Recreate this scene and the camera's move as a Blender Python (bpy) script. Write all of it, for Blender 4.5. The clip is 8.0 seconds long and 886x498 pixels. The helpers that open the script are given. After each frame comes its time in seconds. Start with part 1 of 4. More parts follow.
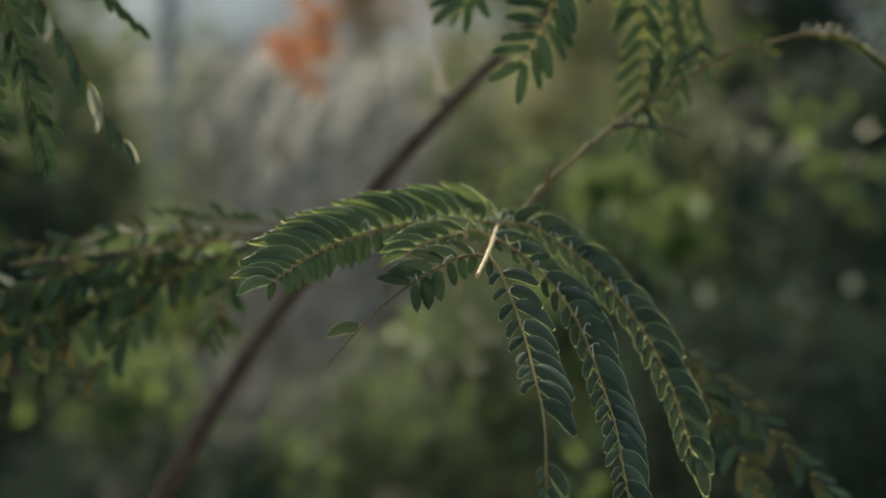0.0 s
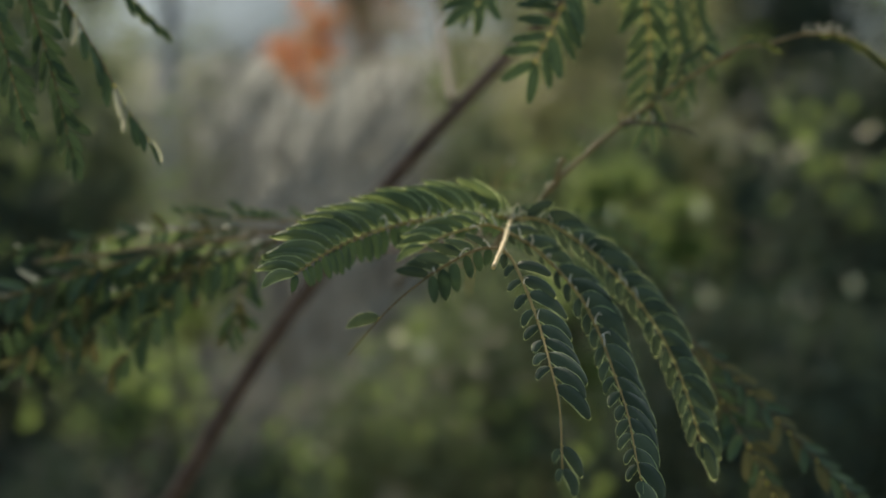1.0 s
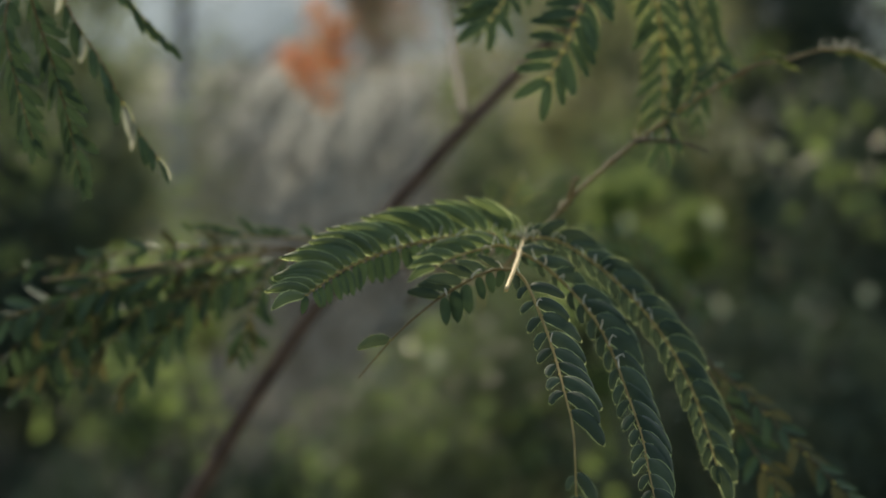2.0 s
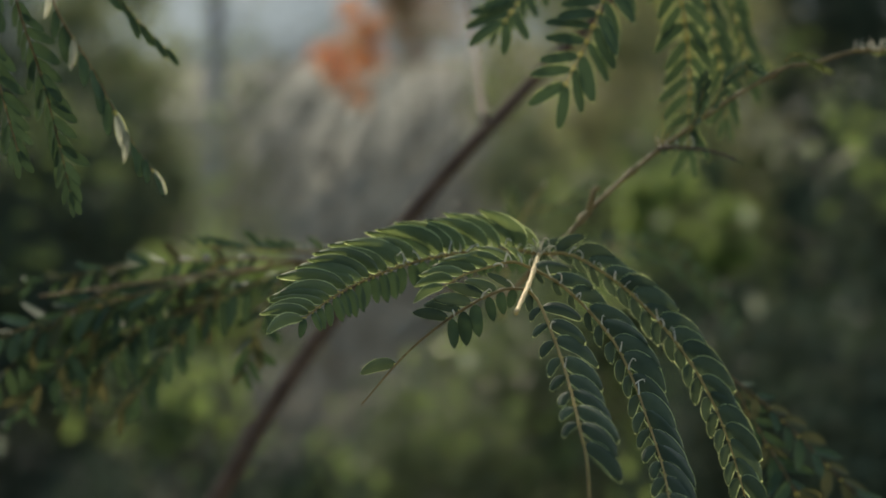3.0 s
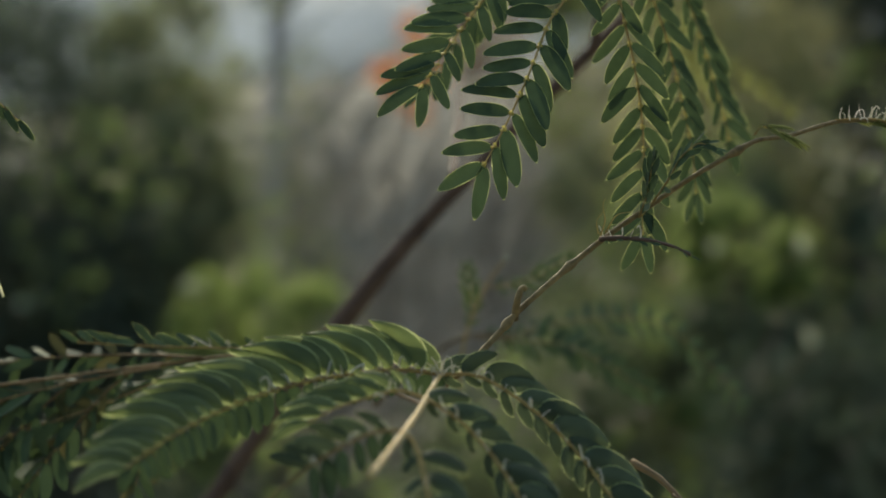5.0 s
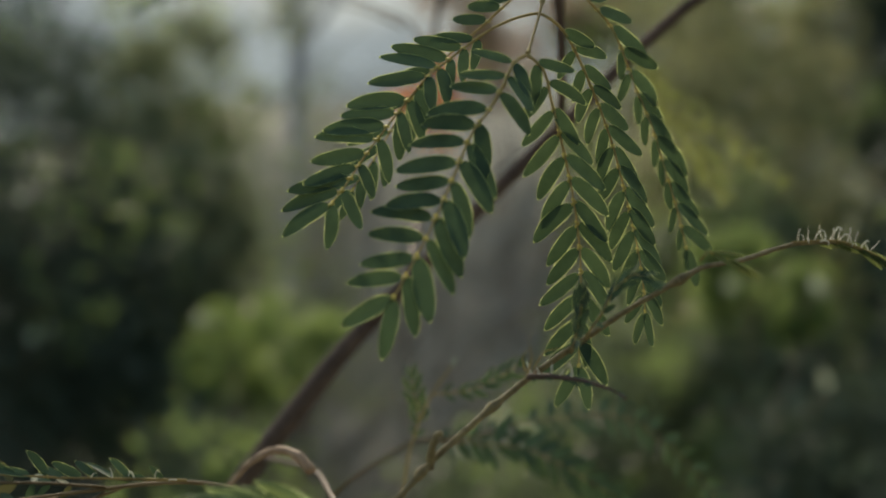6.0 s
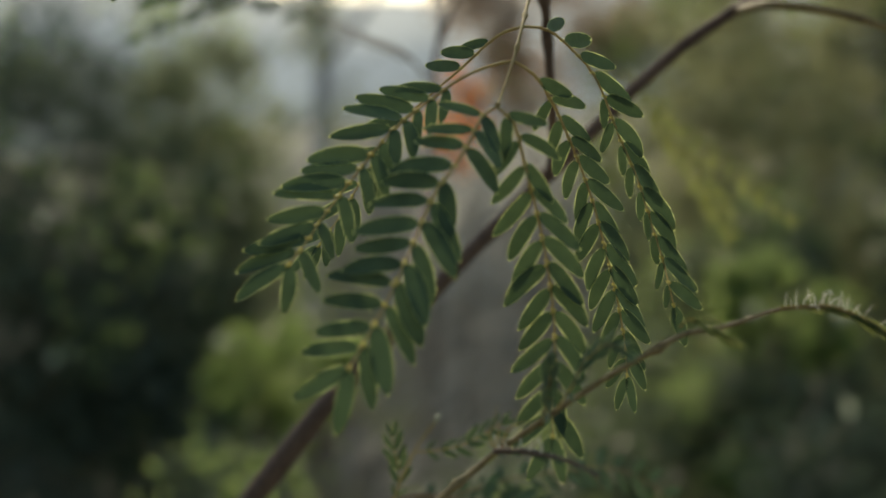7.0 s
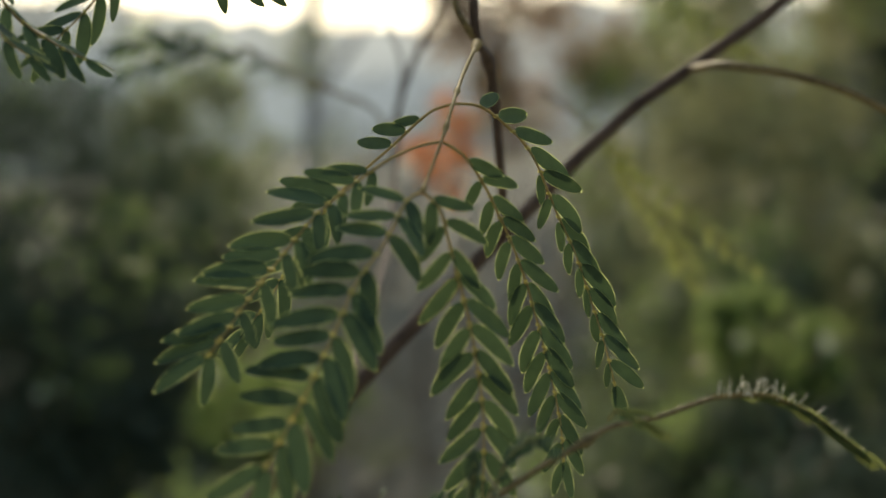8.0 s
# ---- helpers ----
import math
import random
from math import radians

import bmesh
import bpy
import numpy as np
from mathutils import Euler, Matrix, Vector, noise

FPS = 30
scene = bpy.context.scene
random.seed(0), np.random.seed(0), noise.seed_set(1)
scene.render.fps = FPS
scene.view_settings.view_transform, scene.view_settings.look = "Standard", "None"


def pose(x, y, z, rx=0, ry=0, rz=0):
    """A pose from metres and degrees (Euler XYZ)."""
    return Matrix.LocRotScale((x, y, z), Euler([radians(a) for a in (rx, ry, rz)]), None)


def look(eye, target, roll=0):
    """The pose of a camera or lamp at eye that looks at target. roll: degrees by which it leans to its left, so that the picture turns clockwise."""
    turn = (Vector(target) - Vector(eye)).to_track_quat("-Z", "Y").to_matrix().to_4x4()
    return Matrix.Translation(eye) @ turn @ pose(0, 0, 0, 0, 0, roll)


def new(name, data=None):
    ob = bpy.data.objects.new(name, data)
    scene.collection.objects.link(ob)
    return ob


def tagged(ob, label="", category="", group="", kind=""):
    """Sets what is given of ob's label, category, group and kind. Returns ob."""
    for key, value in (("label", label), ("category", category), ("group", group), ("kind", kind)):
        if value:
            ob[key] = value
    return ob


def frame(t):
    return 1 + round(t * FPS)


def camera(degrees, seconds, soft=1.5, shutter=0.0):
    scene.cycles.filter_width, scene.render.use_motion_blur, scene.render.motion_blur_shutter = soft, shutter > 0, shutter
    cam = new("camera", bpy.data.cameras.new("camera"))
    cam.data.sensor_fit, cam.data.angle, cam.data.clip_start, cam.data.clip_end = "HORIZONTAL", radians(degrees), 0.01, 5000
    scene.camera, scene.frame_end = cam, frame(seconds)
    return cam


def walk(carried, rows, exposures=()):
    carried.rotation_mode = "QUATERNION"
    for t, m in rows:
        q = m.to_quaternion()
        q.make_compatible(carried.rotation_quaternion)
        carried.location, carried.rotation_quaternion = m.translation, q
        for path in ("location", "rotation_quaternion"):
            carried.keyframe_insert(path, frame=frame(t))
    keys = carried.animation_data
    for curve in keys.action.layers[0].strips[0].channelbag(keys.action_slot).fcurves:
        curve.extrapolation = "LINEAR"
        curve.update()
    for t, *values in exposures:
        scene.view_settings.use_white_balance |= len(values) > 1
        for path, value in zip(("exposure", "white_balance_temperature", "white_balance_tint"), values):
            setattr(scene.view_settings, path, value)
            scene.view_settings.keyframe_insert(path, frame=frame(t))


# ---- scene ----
# The camera: hand-held, creeping forward and up past two hanging leaves of a shrub.
cam = camera(30, 8.0, soft=1.7)
cam.data.dof.use_dof = True
cam.data.dof.focus_distance = 0.385
cam.data.dof.aperture_fstop = 10.0
walk(cam, [
    (0, look((0.0038, 0.0149, 1.3029), (0.0045, 1.0149, 1.2999), 0.28)),
    (0.5, look((0.0006, 0.0032, 1.3011), (0.0033, 1.0032, 1.2977), 0.08)),
    (1, look((0.0000, -0.0000, 1.3000), (0.0000, 1.0000, 1.3000), -0.04)),
    (1.5, look((0.0002, -0.0037, 1.3007), (-0.0016, 0.9963, 1.3038), -0.27)),
    (1.7, look((-0.0002, -0.0014, 1.3016), (-0.0027, 0.9985, 1.3059), -0.15)),
    (2.8, look((0.0041, 0.0271, 1.3083), (-0.0206, 1.0268, 1.3123), -0.16)),
    (3, look((0.0063, 0.0314, 1.3086), (-0.0223, 1.0310, 1.3111), -0.23)),
    (3.5, look((0.0101, 0.0410, 1.3084), (-0.0326, 1.0401, 1.3092), 0.20)),
    (4, look((0.0197, 0.0613, 1.3128), (-0.0367, 1.0597, 1.3117), 0.10)),
    (4.5, look((0.0327, 0.0866, 1.3221), (-0.0336, 1.0844, 1.3217), -0.16)),
    (4.7, look((0.0372, 0.0941, 1.3244), (-0.0305, 1.0918, 1.3299), -0.09)),
    (5.8, look((0.0613, 0.1416, 1.3537), (-0.0186, 1.1382, 1.3712), 0.14)),
    (6, look((0.0652, 0.1483, 1.3558), (-0.0188, 1.1444, 1.3814), 0.24)),
    (6.5, look((0.0709, 0.1626, 1.3614), (-0.0213, 1.1579, 1.3915), 0.14)),
    (7, look((0.0763, 0.1705, 1.3657), (-0.0241, 1.1648, 1.4028), 0.33)),
    (7.5, look((0.0827, 0.1788, 1.3737), (-0.0186, 1.1727, 1.4169), 0.09)),
    (8, look((0.0893, 0.1802, 1.3785), (-0.0071, 1.1741, 1.4316), -0.06)),
], exposures=[(0.0, 0.62, 6500, 8), (4.0, 0.55, 6500, 8), (6.0, 0.49, 6500, 8), (8.0, 0.47, 6700, 8)])

# ---- light: a bright hazy sky and a veiled sun, high and beyond the plants ----
SUN_ELEVATION, SUN_TURN = 36.0, -13.0
world = bpy.data.worlds.new("world")
scene.world = world
world.use_nodes = True
wn = world.node_tree.nodes
sky = wn.new("ShaderNodeTexSky")
sky.sky_type = "NISHITA"
sky.sun_disc = False
sky.sun_elevation = radians(SUN_ELEVATION)
sky.sun_rotation = radians(SUN_TURN)
sky.air_density, sky.dust_density, sky.ozone_density = 1.6, 2.8, 0.65
wn["Background"].inputs["Strength"].default_value = 0.128
world.node_tree.links.new(sky.outputs["Color"], wn["Background"].inputs["Color"])
sun = new("sun", bpy.data.lights.new("sun", "SUN"))
sun.data.energy, sun.data.angle, sun.data.color = 3.0, radians(3), (1.0, 0.88, 0.67)
a, e = radians(SUN_TURN), radians(SUN_ELEVATION)
toward_sun = Vector((math.sin(a) * math.cos(e), math.cos(a) * math.cos(e), math.sin(e)))
sun.matrix_world = toward_sun.to_track_quat("Z", "Y").to_matrix().to_4x4()


# ---- materials ----
def nodes_of(name):
    m = bpy.data.materials.new(name)
    m.use_nodes = True
    t = m.node_tree
    return m, t.nodes, t.links, t.nodes["Principled BSDF"]


def ramp_of(nodes, stops):
    r = nodes.new("ShaderNodeValToRGB")
    while len(r.color_ramp.elements) < len(stops):
        r.color_ramp.elements.new(0.5)
    for el, (p, c) in zip(r.color_ramp.elements, stops):
        el.position, el.color = p, (*c, 1)
    return r


def leaf_material(name, dark, light, glow, through_share=0.35, rough=0.5, grain=900.0, per_island=False, hairs=0.0, spec=0.25, contrast=(0.25, 0.8)):
    """Leaf tissue: a mottled, veined face that lets some light through."""
    m, n, l, p = nodes_of(name)
    co = n.new("ShaderNodeTexCoord")
    if per_island:
        rnd = n.new("ShaderNodeNewGeometry").outputs["Random Per Island"]
    else:
        rnd = n.new("ShaderNodeObjectInfo").outputs["Random"]
    blot = n.new("ShaderNodeTexNoise")
    blot.inputs["Scale"].default_value, blot.inputs["Detail"].default_value = grain * 0.2, 4
    fine = n.new("ShaderNodeTexNoise")
    fine.inputs["Scale"].default_value, fine.inputs["Detail"].default_value = grain, 3
    pos = n.new("ShaderNodeNewGeometry")
    for tex in (blot, fine):
        l.new(pos.outputs["Position"], tex.inputs["Vector"])
    add = n.new("ShaderNodeMath")
    add.operation = "ADD"
    l.new(blot.outputs["Fac"], add.inputs[0])
    half = n.new("ShaderNodeMath")
    half.operation = "MULTIPLY_ADD"
    half.inputs[1].default_value, half.inputs[2].default_value = 0.55, -0.275
    l.new(rnd, half.inputs[0])
    l.new(half.outputs[0], add.inputs[1])
    r = ramp_of(n, [(contrast[0], dark), (contrast[1], light)])
    l.new(add.outputs[0], r.inputs["Fac"])
    l.new(r.outputs["Color"], p.inputs["Base Color"])
    p.inputs["Roughness"].default_value = rough
    p.inputs["Specular IOR Level"].default_value = spec
    p.inputs["Sheen Weight"].default_value = hairs
    p.inputs["Sheen Roughness"].default_value = 0.4
    bump = n.new("ShaderNodeBump")
    bump.inputs["Strength"].default_value, bump.inputs["Distance"].default_value = 0.25, 0.0004
    l.new(fine.outputs["Fac"], bump.inputs["Height"])
    l.new(bump.outputs["Normal"], p.inputs["Normal"])
    tr = n.new("ShaderNodeBsdfTranslucent")
    tint = n.new("ShaderNodeMix")
    tint.data_type, tint.blend_type = "RGBA", "MIX"
    tint.inputs[0].default_value = 0.75
    l.new(r.outputs["Color"], tint.inputs[6])
    tint.inputs[7].default_value = (*glow, 1)
    l.new(tint.outputs[2], tr.inputs["Color"])
    mix = n.new("ShaderNodeMixShader")
    mix.inputs[0].default_value = through_share
    l.new(p.outputs[0], mix.inputs[1])
    l.new(tr.outputs[0], mix.inputs[2])
    l.new(mix.outputs[0], n["Material Output"].inputs["Surface"])
    return m


def rough_material(name, dark, light, scale, rough=0.85, bump_m=0.0003, stretch=(1, 1, 1), rnd_share=0.2):
    """Bark, soil and dry stems: noise at two scales, with relief."""
    m, n, l, p = nodes_of(name)
    pos = n.new("ShaderNodeNewGeometry")
    mp = n.new("ShaderNodeMapping")
    mp.inputs["Scale"].default_value = stretch
    l.new(pos.outputs["Position"], mp.inputs["Vector"])
    big = n.new("ShaderNodeTexNoise")
    big.inputs["Scale"].default_value, big.inputs["Detail"].default_value = scale * 0.15, 5
    fine = n.new("ShaderNodeTexNoise")
    fine.inputs["Scale"].default_value, fine.inputs["Detail"].default_value = scale, 6
    for tex in (big, fine):
        l.new(mp.outputs[0], tex.inputs["Vector"])
    add = n.new("ShaderNodeMath")
    add.operation = "MULTIPLY_ADD"
    add.inputs[1].default_value = 0.5
    l.new(fine.outputs["Fac"], add.inputs[0])
    half = n.new("ShaderNodeMath")
    half.operation = "MULTIPLY"
    half.inputs[1].default_value = 0.5
    l.new(big.outputs["Fac"], half.inputs[0])
    l.new(half.outputs[0], add.inputs[2])
    r = ramp_of(n, [(0.3, dark), (0.7, light)])
    l.new(add.outputs[0], r.inputs["Fac"])
    l.new(r.outputs["Color"], p.inputs["Base Color"])
    p.inputs["Roughness"].default_value = rough
    p.inputs["Specular IOR Level"].default_value = 0.25
    bump = n.new("ShaderNodeBump")
    bump.inputs["Strength"].default_value, bump.inputs["Distance"].default_value = 0.6, bump_m
    l.new(fine.outputs["Fac"], bump.inputs["Height"])
    l.new(bump.outputs["Normal"], p.inputs["Normal"])
    return m


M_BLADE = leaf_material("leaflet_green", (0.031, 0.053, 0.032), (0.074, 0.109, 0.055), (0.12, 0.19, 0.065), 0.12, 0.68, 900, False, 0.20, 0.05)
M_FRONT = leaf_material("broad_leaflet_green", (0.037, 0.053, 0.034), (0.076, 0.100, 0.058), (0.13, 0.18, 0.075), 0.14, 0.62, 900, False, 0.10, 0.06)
# Lighter copy of the leaflet green, with the backlight put into its colour
M_SUNNY = leaf_material("sunlit_leaflet_green", (0.055, 0.078, 0.042), (0.115, 0.150, 0.072), (0.23, 0.30, 0.09), 0.34, 0.62, 900, False, 0.22, 0.08)
M_MARGIN = leaf_material("leaflet_margin", (0.24, 0.30, 0.12), (0.38, 0.44, 0.20), (0.68, 0.74, 0.28), 0.50, 0.7, 1500, False, 0.1, 0.05)
# Pale margin hairs, lightened further to carry the backlit rim
M_FRINGE = leaf_material("backlit_hair_fringe", (0.30, 0.37, 0.16), (0.46, 0.54, 0.26), (0.70, 0.78, 0.36), 0.46, 0.7, 1500, False, 0.15, 0.05)
M_RACHIS = leaf_material("rachis_yellow_green", (0.22, 0.165, 0.07), (0.41, 0.315, 0.135), (0.40, 0.31, 0.12), 0.25, 0.7, 1200, False, 0.05, 0.05)
M_BROWNISH = leaf_material("rachis_brown", (0.11, 0.078, 0.04), (0.22, 0.155, 0.08), (0.25, 0.18, 0.08), 0.1, 0.7, 1200, False, 0.1, 0.08)
M_SAGE = leaf_material("bush_leaf_sage", (0.04, 0.056, 0.032), (0.19, 0.22, 0.12), (0.30, 0.34, 0.17), 0.42, 0.45, 45, True, spec=0.25, contrast=(0.36, 0.66))
M_PULV = leaf_material("leaf_joint_yellow", (0.44, 0.37, 0.10), (0.62, 0.54, 0.18), (0.62, 0.54, 0.16), 0.4, 0.6, 1500, False, 0.1, 0.1)
M_STALK = leaf_material("cream_leaf_stalk", (0.48, 0.36, 0.15), (0.74, 0.58, 0.29), (0.7, 0.55, 0.25), 0.2, 0.6, 1200, False, 0.1, 0.15)
M_TWIG = rough_material("green_brown_twig", (0.060, 0.045, 0.021), (0.26, 0.195, 0.086), 700, 0.7, 0.0005)
M_BARK = rough_material("dark_red_brown_bark", (0.034, 0.022, 0.017), (0.125, 0.085, 0.062), 420, 0.8, 0.0005)
M_DRY = rough_material("dry_brown_leaf", (0.20, 0.12, 0.07), (0.42, 0.28, 0.17), 500, 0.7, 0.0003)
M_YOUNG = leaf_material("young_leaflet", (0.06, 0.08, 0.03), (0.13, 0.15, 0.055), (0.24, 0.27, 0.08), 0.3, 0.6, 1200, False, 0.05, 0.05)
M_SOIL = rough_material("grey_brown_hillside", (0.112, 0.112, 0.090), (0.275, 0.270, 0.214), 3.0, 0.95, 0.02)
M_BUSH = leaf_material("bush_leaf_dark", (0.036, 0.050, 0.042), (0.088, 0.114, 0.080), (0.075, 0.105, 0.055), 0.22, 0.6, 45, True, spec=0.06, contrast=(0.36, 0.66))
M_BUSHMID = leaf_material("bush_leaf_mid", (0.028, 0.043, 0.031), (0.116, 0.146, 0.086), (0.18, 0.23, 0.10), 0.36, 0.45, 45, True, spec=0.2, contrast=(0.36, 0.66))
M_RUST = leaf_material("rusty_leaf", (0.16, 0.12, 0.08), (0.34, 0.25, 0.17), (0.40, 0.28, 0.17), 0.35, 0.4, 60, True)
M_OLIVE = leaf_material("olive_leaf", (0.06, 0.07, 0.036), (0.24, 0.25, 0.125), (0.34, 0.35, 0.17), 0.42, 0.45, 45, True, contrast=(0.36, 0.66))
# Lit bush leaf: sunlight put into a paler, yellower leaf colour
M_BUSHLIT = leaf_material("bush_leaf_lit", (0.085, 0.135, 0.040), (0.17, 0.23, 0.085), (0.32, 0.42, 0.12), 0.5, 0.4, 60, True)
M_ORANGE = leaf_material("orange_leaf", (0.58, 0.23, 0.06), (0.80, 0.37, 0.13), (0.82, 0.34, 0.10), 0.45, 0.5, 60, True)
M_HAIR = leaf_material("pale_young_hair", (0.46, 0.45, 0.39), (0.68, 0.67, 0.59), (0.75, 0.74, 0.64), 0.45, 0.7, 1500, False, 0.1, 0.1)
M_PALE = leaf_material("pale_torn_leaflet", (0.24, 0.25, 0.19), (0.40, 0.41, 0.32), (0.5, 0.5, 0.38), 0.4, 0.7, 1500, False, 0.1, 0.1)
M_OLD = leaf_material("browning_leaflet", (0.052, 0.060, 0.028), (0.098, 0.098, 0.046), (0.15, 0.14, 0.055), 0.2, 0.7, 900, False, 0.05, 0.05)
M_WARM = leaf_material("yellow_green_leaflet", (0.10, 0.12, 0.035), (0.20, 0.22, 0.075), (0.34, 0.36, 0.10), 0.4, 0.6, 600, False, 0.05, 0.05)
# Glint of sun and sky put into a pale, translucent leaf colour
M_GLINT = leaf_material("pale_glint_leaf", (0.26, 0.31, 0.22), (0.42, 0.47, 0.35), (0.55, 0.60, 0.42), 0.55, 0.3, 60, False, spec=0.5)
M_TRUNK = rough_material("grey_trunk_bark", (0.19, 0.19, 0.198), (0.38, 0.38, 0.39), 30, 0.9, 0.003)
M_STRAW = rough_material("dry_stalk", (0.15, 0.143, 0.126), (0.42, 0.402, 0.350), 14, 0.9, 0.0005)


# ---- mesh helpers ----
def mesh_from(name, verts, faces, mats, slots=None, smooth=True):
    me = bpy.data.meshes.new(name)
    me.from_pydata([tuple(map(float, v)) for v in verts], [], [tuple(map(int, q)) for q in faces])
    for m in mats:
        me.materials.append(m)
    if slots is not None:
        me.polygons.foreach_set("material_index", slots)
    if smooth:
        me.polygons.foreach_set("use_smooth", [True] * len(me.polygons))
    me.update()
    return me


def child(name, me, parent, label=""):
    ob = new(name, me)
    ob.parent = parent
    return tagged(ob, label) if label else ob


def thing(name, at, label, category, group="", kind=""):
    ob = new(name)
    ob.empty_display_size = 0.02
    ob.location = at
    return tagged(ob, label, category, group, kind)


def spline(pts, n):
    """A smooth curve through a few places, n points evenly along it."""
    p = np.array(pts, float)
    if len(p) == 2:
        p = np.array([p[0], p[0] * 2 / 3 + p[1] / 3, p[0] / 3 + p[1] * 2 / 3, p[1]])
    q = np.vstack([2 * p[0] - p[1], p, 2 * p[-1] - p[-2]])
    out = []
    for i in range(1, len(q) - 2):
        a0, b, c, d0 = q[i - 1:i + 3]
        for u in np.linspace(0, 1, 16, endpoint=False):
            out.append(0.5 * (2 * b + (c - a0) * u + (2 * a0 - 5 * b + 4 * c - d0) * u * u + (3 * b - a0 - 3 * c + d0) * u ** 3))
    out.append(p[-1])
    out = np.array(out)
    s = np.r_[0, np.cumsum(np.linalg.norm(np.diff(out, axis=0), axis=1))]
    at = np.linspace(0, s[-1], n)
    return np.stack([np.interp(at, s, out[:, k]) for k in range(3)], 1), s[-1]


def tube_data(pts, r0, r1, sides=7, n=24, lumps=0.0, swell=(), seed=1):
    """A tapered, slightly uneven stem along a curve. swell: (share of length, extra radius, width) for nodes."""
    rng = np.random.default_rng(seed)
    c, length = spline(pts, n)
    t = np.gradient(c, axis=0)
    t /= np.linalg.norm(t, axis=1)[:, None]
    up = np.array([0.31, -0.52, 0.79])
    verts, faces = [], []
    for i in range(n):
        s = i / (n - 1)
        r = r0 + (r1 - r0) * s
        for at, extra, width in swell:
            r += extra * math.exp(-((s - at) / width) ** 2)
        a = np.cross(t[i], up)
        a /= np.linalg.norm(a)
        b = np.cross(t[i], a)
        for k in range(sides):
            w = 2 * math.pi * k / sides
            verts.append(c[i] + r * (1 + lumps * rng.normal()) * (a * math.cos(w) + b * math.sin(w)))
    for i in range(n - 1):
        for k in range(sides):
            k2 = (k + 1) % sides
            faces.append((i * sides + k, i * sides + k2, (i + 1) * sides + k2, (i + 1) * sides + k))
    faces.append(tuple(range(sides - 1, -1, -1)))
    faces.append(tuple(range((n - 1) * sides, n * sides)))
    return verts, faces


def tube(name, pts, r0, r1, mat, parent=None, label="", sides=7, n=24, lumps=0.03, swell=(), seed=1):
    v, f = tube_data(pts, r0, r1, sides, n, lumps, swell, seed)
    off = np.array(parent.matrix_world.translation) if parent else np.zeros(3)
    if parent:
        off = np.array(parent.location)
        if parent.parent:
            off = off + np.array(parent.parent.location)
    me = mesh_from(name, np.array(v) - off, f, [mat])
    return child(name, me, parent, label) if parent else new(name, me)


def leaflet_mesh(seed, width=0.315, cup=0.10, bend=0.10, blade=M_BLADE, margin=M_MARGIN, sickle=0.0, joint=1.1, tip=0.78, edge=0.95):
    """One oblong leaflet of length 1 along x: a raised midrib line, cupped halves, a pale hairy margin, a short stalk."""
    rng = np.random.default_rng(seed)
    ns, cols = 11, (-1.0, -edge, -0.45, 0.0, 0.45, edge, 1.0)
    cup, bend = cup * rng.uniform(0.4, 1.5), bend * rng.uniform(-0.3, 1.6)
    skew = rng.uniform(-0.03, 0.03)
    verts, faces, slots = [], [], []
    for i in range(ns):
        s = i / (ns - 1)
        s = 0.5 - 0.5 * math.cos(math.pi * s)
        half = 0.5 * width * (max(0.0, 1 - abs(2 * s - 1) ** (2.8 if s < 0.5 else 2.1 if tip > 0.6 else 2.6))) ** (0.5 if s < 0.5 else tip) * (1.04 - 0.1 * s)
        half = max(half, 0.006)
        for c in cols:
            y = c * half * (1 + 0.02 * rng.normal()) + skew * math.sin(math.pi * s) + sickle * (s ** 2 - 0.3 * s)
            z = cup * width * abs(c) ** 1.4 - bend * (s - 0.3) ** 2 + 0.012 * (1 - abs(c)) * (c == 0)
            verts.append((0.04 + s * 0.96, y, z + 0.004 * rng.normal()))
    w = len(cols)
    for i in range(ns - 1):
        for k in range(w - 1):
            faces.append((i * w + k, (i + 1) * w + k, (i + 1) * w + k + 1, i * w + k + 1))
            slots.append(1 if k in (0, w - 2) or i == ns - 2 else 0)
    b = len(verts)
    for x, r in ((-0.035, 0.05), (0.065, 0.036)):
        for k in range(4):
            a = math.pi * k / 2
            verts.append((x, joint * r * math.cos(a), joint * r * math.sin(a) - 0.005))
    for k in range(4):
        faces.append((b + k, b + (k + 1) % 4, b + 4 + (k + 1) % 4, b + 4 + k))
        slots.append(2)
    return mesh_from("leaflet", verts, faces, [blade, margin, M_PULV], slots)


LEAFLETS = [leaflet_mesh(s, 0.295, sickle=0.08, tip=0.62, edge=0.945, joint=0.75) for s in range(8)]
# Sunlit arched row and shaded hanging row are told apart by leaf colour
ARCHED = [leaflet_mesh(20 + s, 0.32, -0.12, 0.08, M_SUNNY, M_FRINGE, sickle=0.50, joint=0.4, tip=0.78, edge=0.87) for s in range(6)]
SLIM = [leaflet_mesh(140 + s, 0.30, -0.1, 0.12, M_FRONT, M_FRINGE, sickle=0.2, joint=0.4, tip=0.66, edge=0.955) for s in range(4)]
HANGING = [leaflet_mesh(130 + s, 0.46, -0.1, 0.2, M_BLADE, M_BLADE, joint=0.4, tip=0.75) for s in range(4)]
BROAD = [leaflet_mesh(30 + s, 0.45, -0.16, 0.16, M_FRONT, M_FRINGE, sickle=0.42, joint=0.4, tip=0.58, edge=0.925) for s in range(6)]
SIDE = [leaflet_mesh(110 + s, 0.30, 0.1, 0.12, M_OLD if s == 4 else M_BLADE, M_OLD if s == 4 else M_BLADE, joint=0.5, tip=0.6) for s in range(5)]
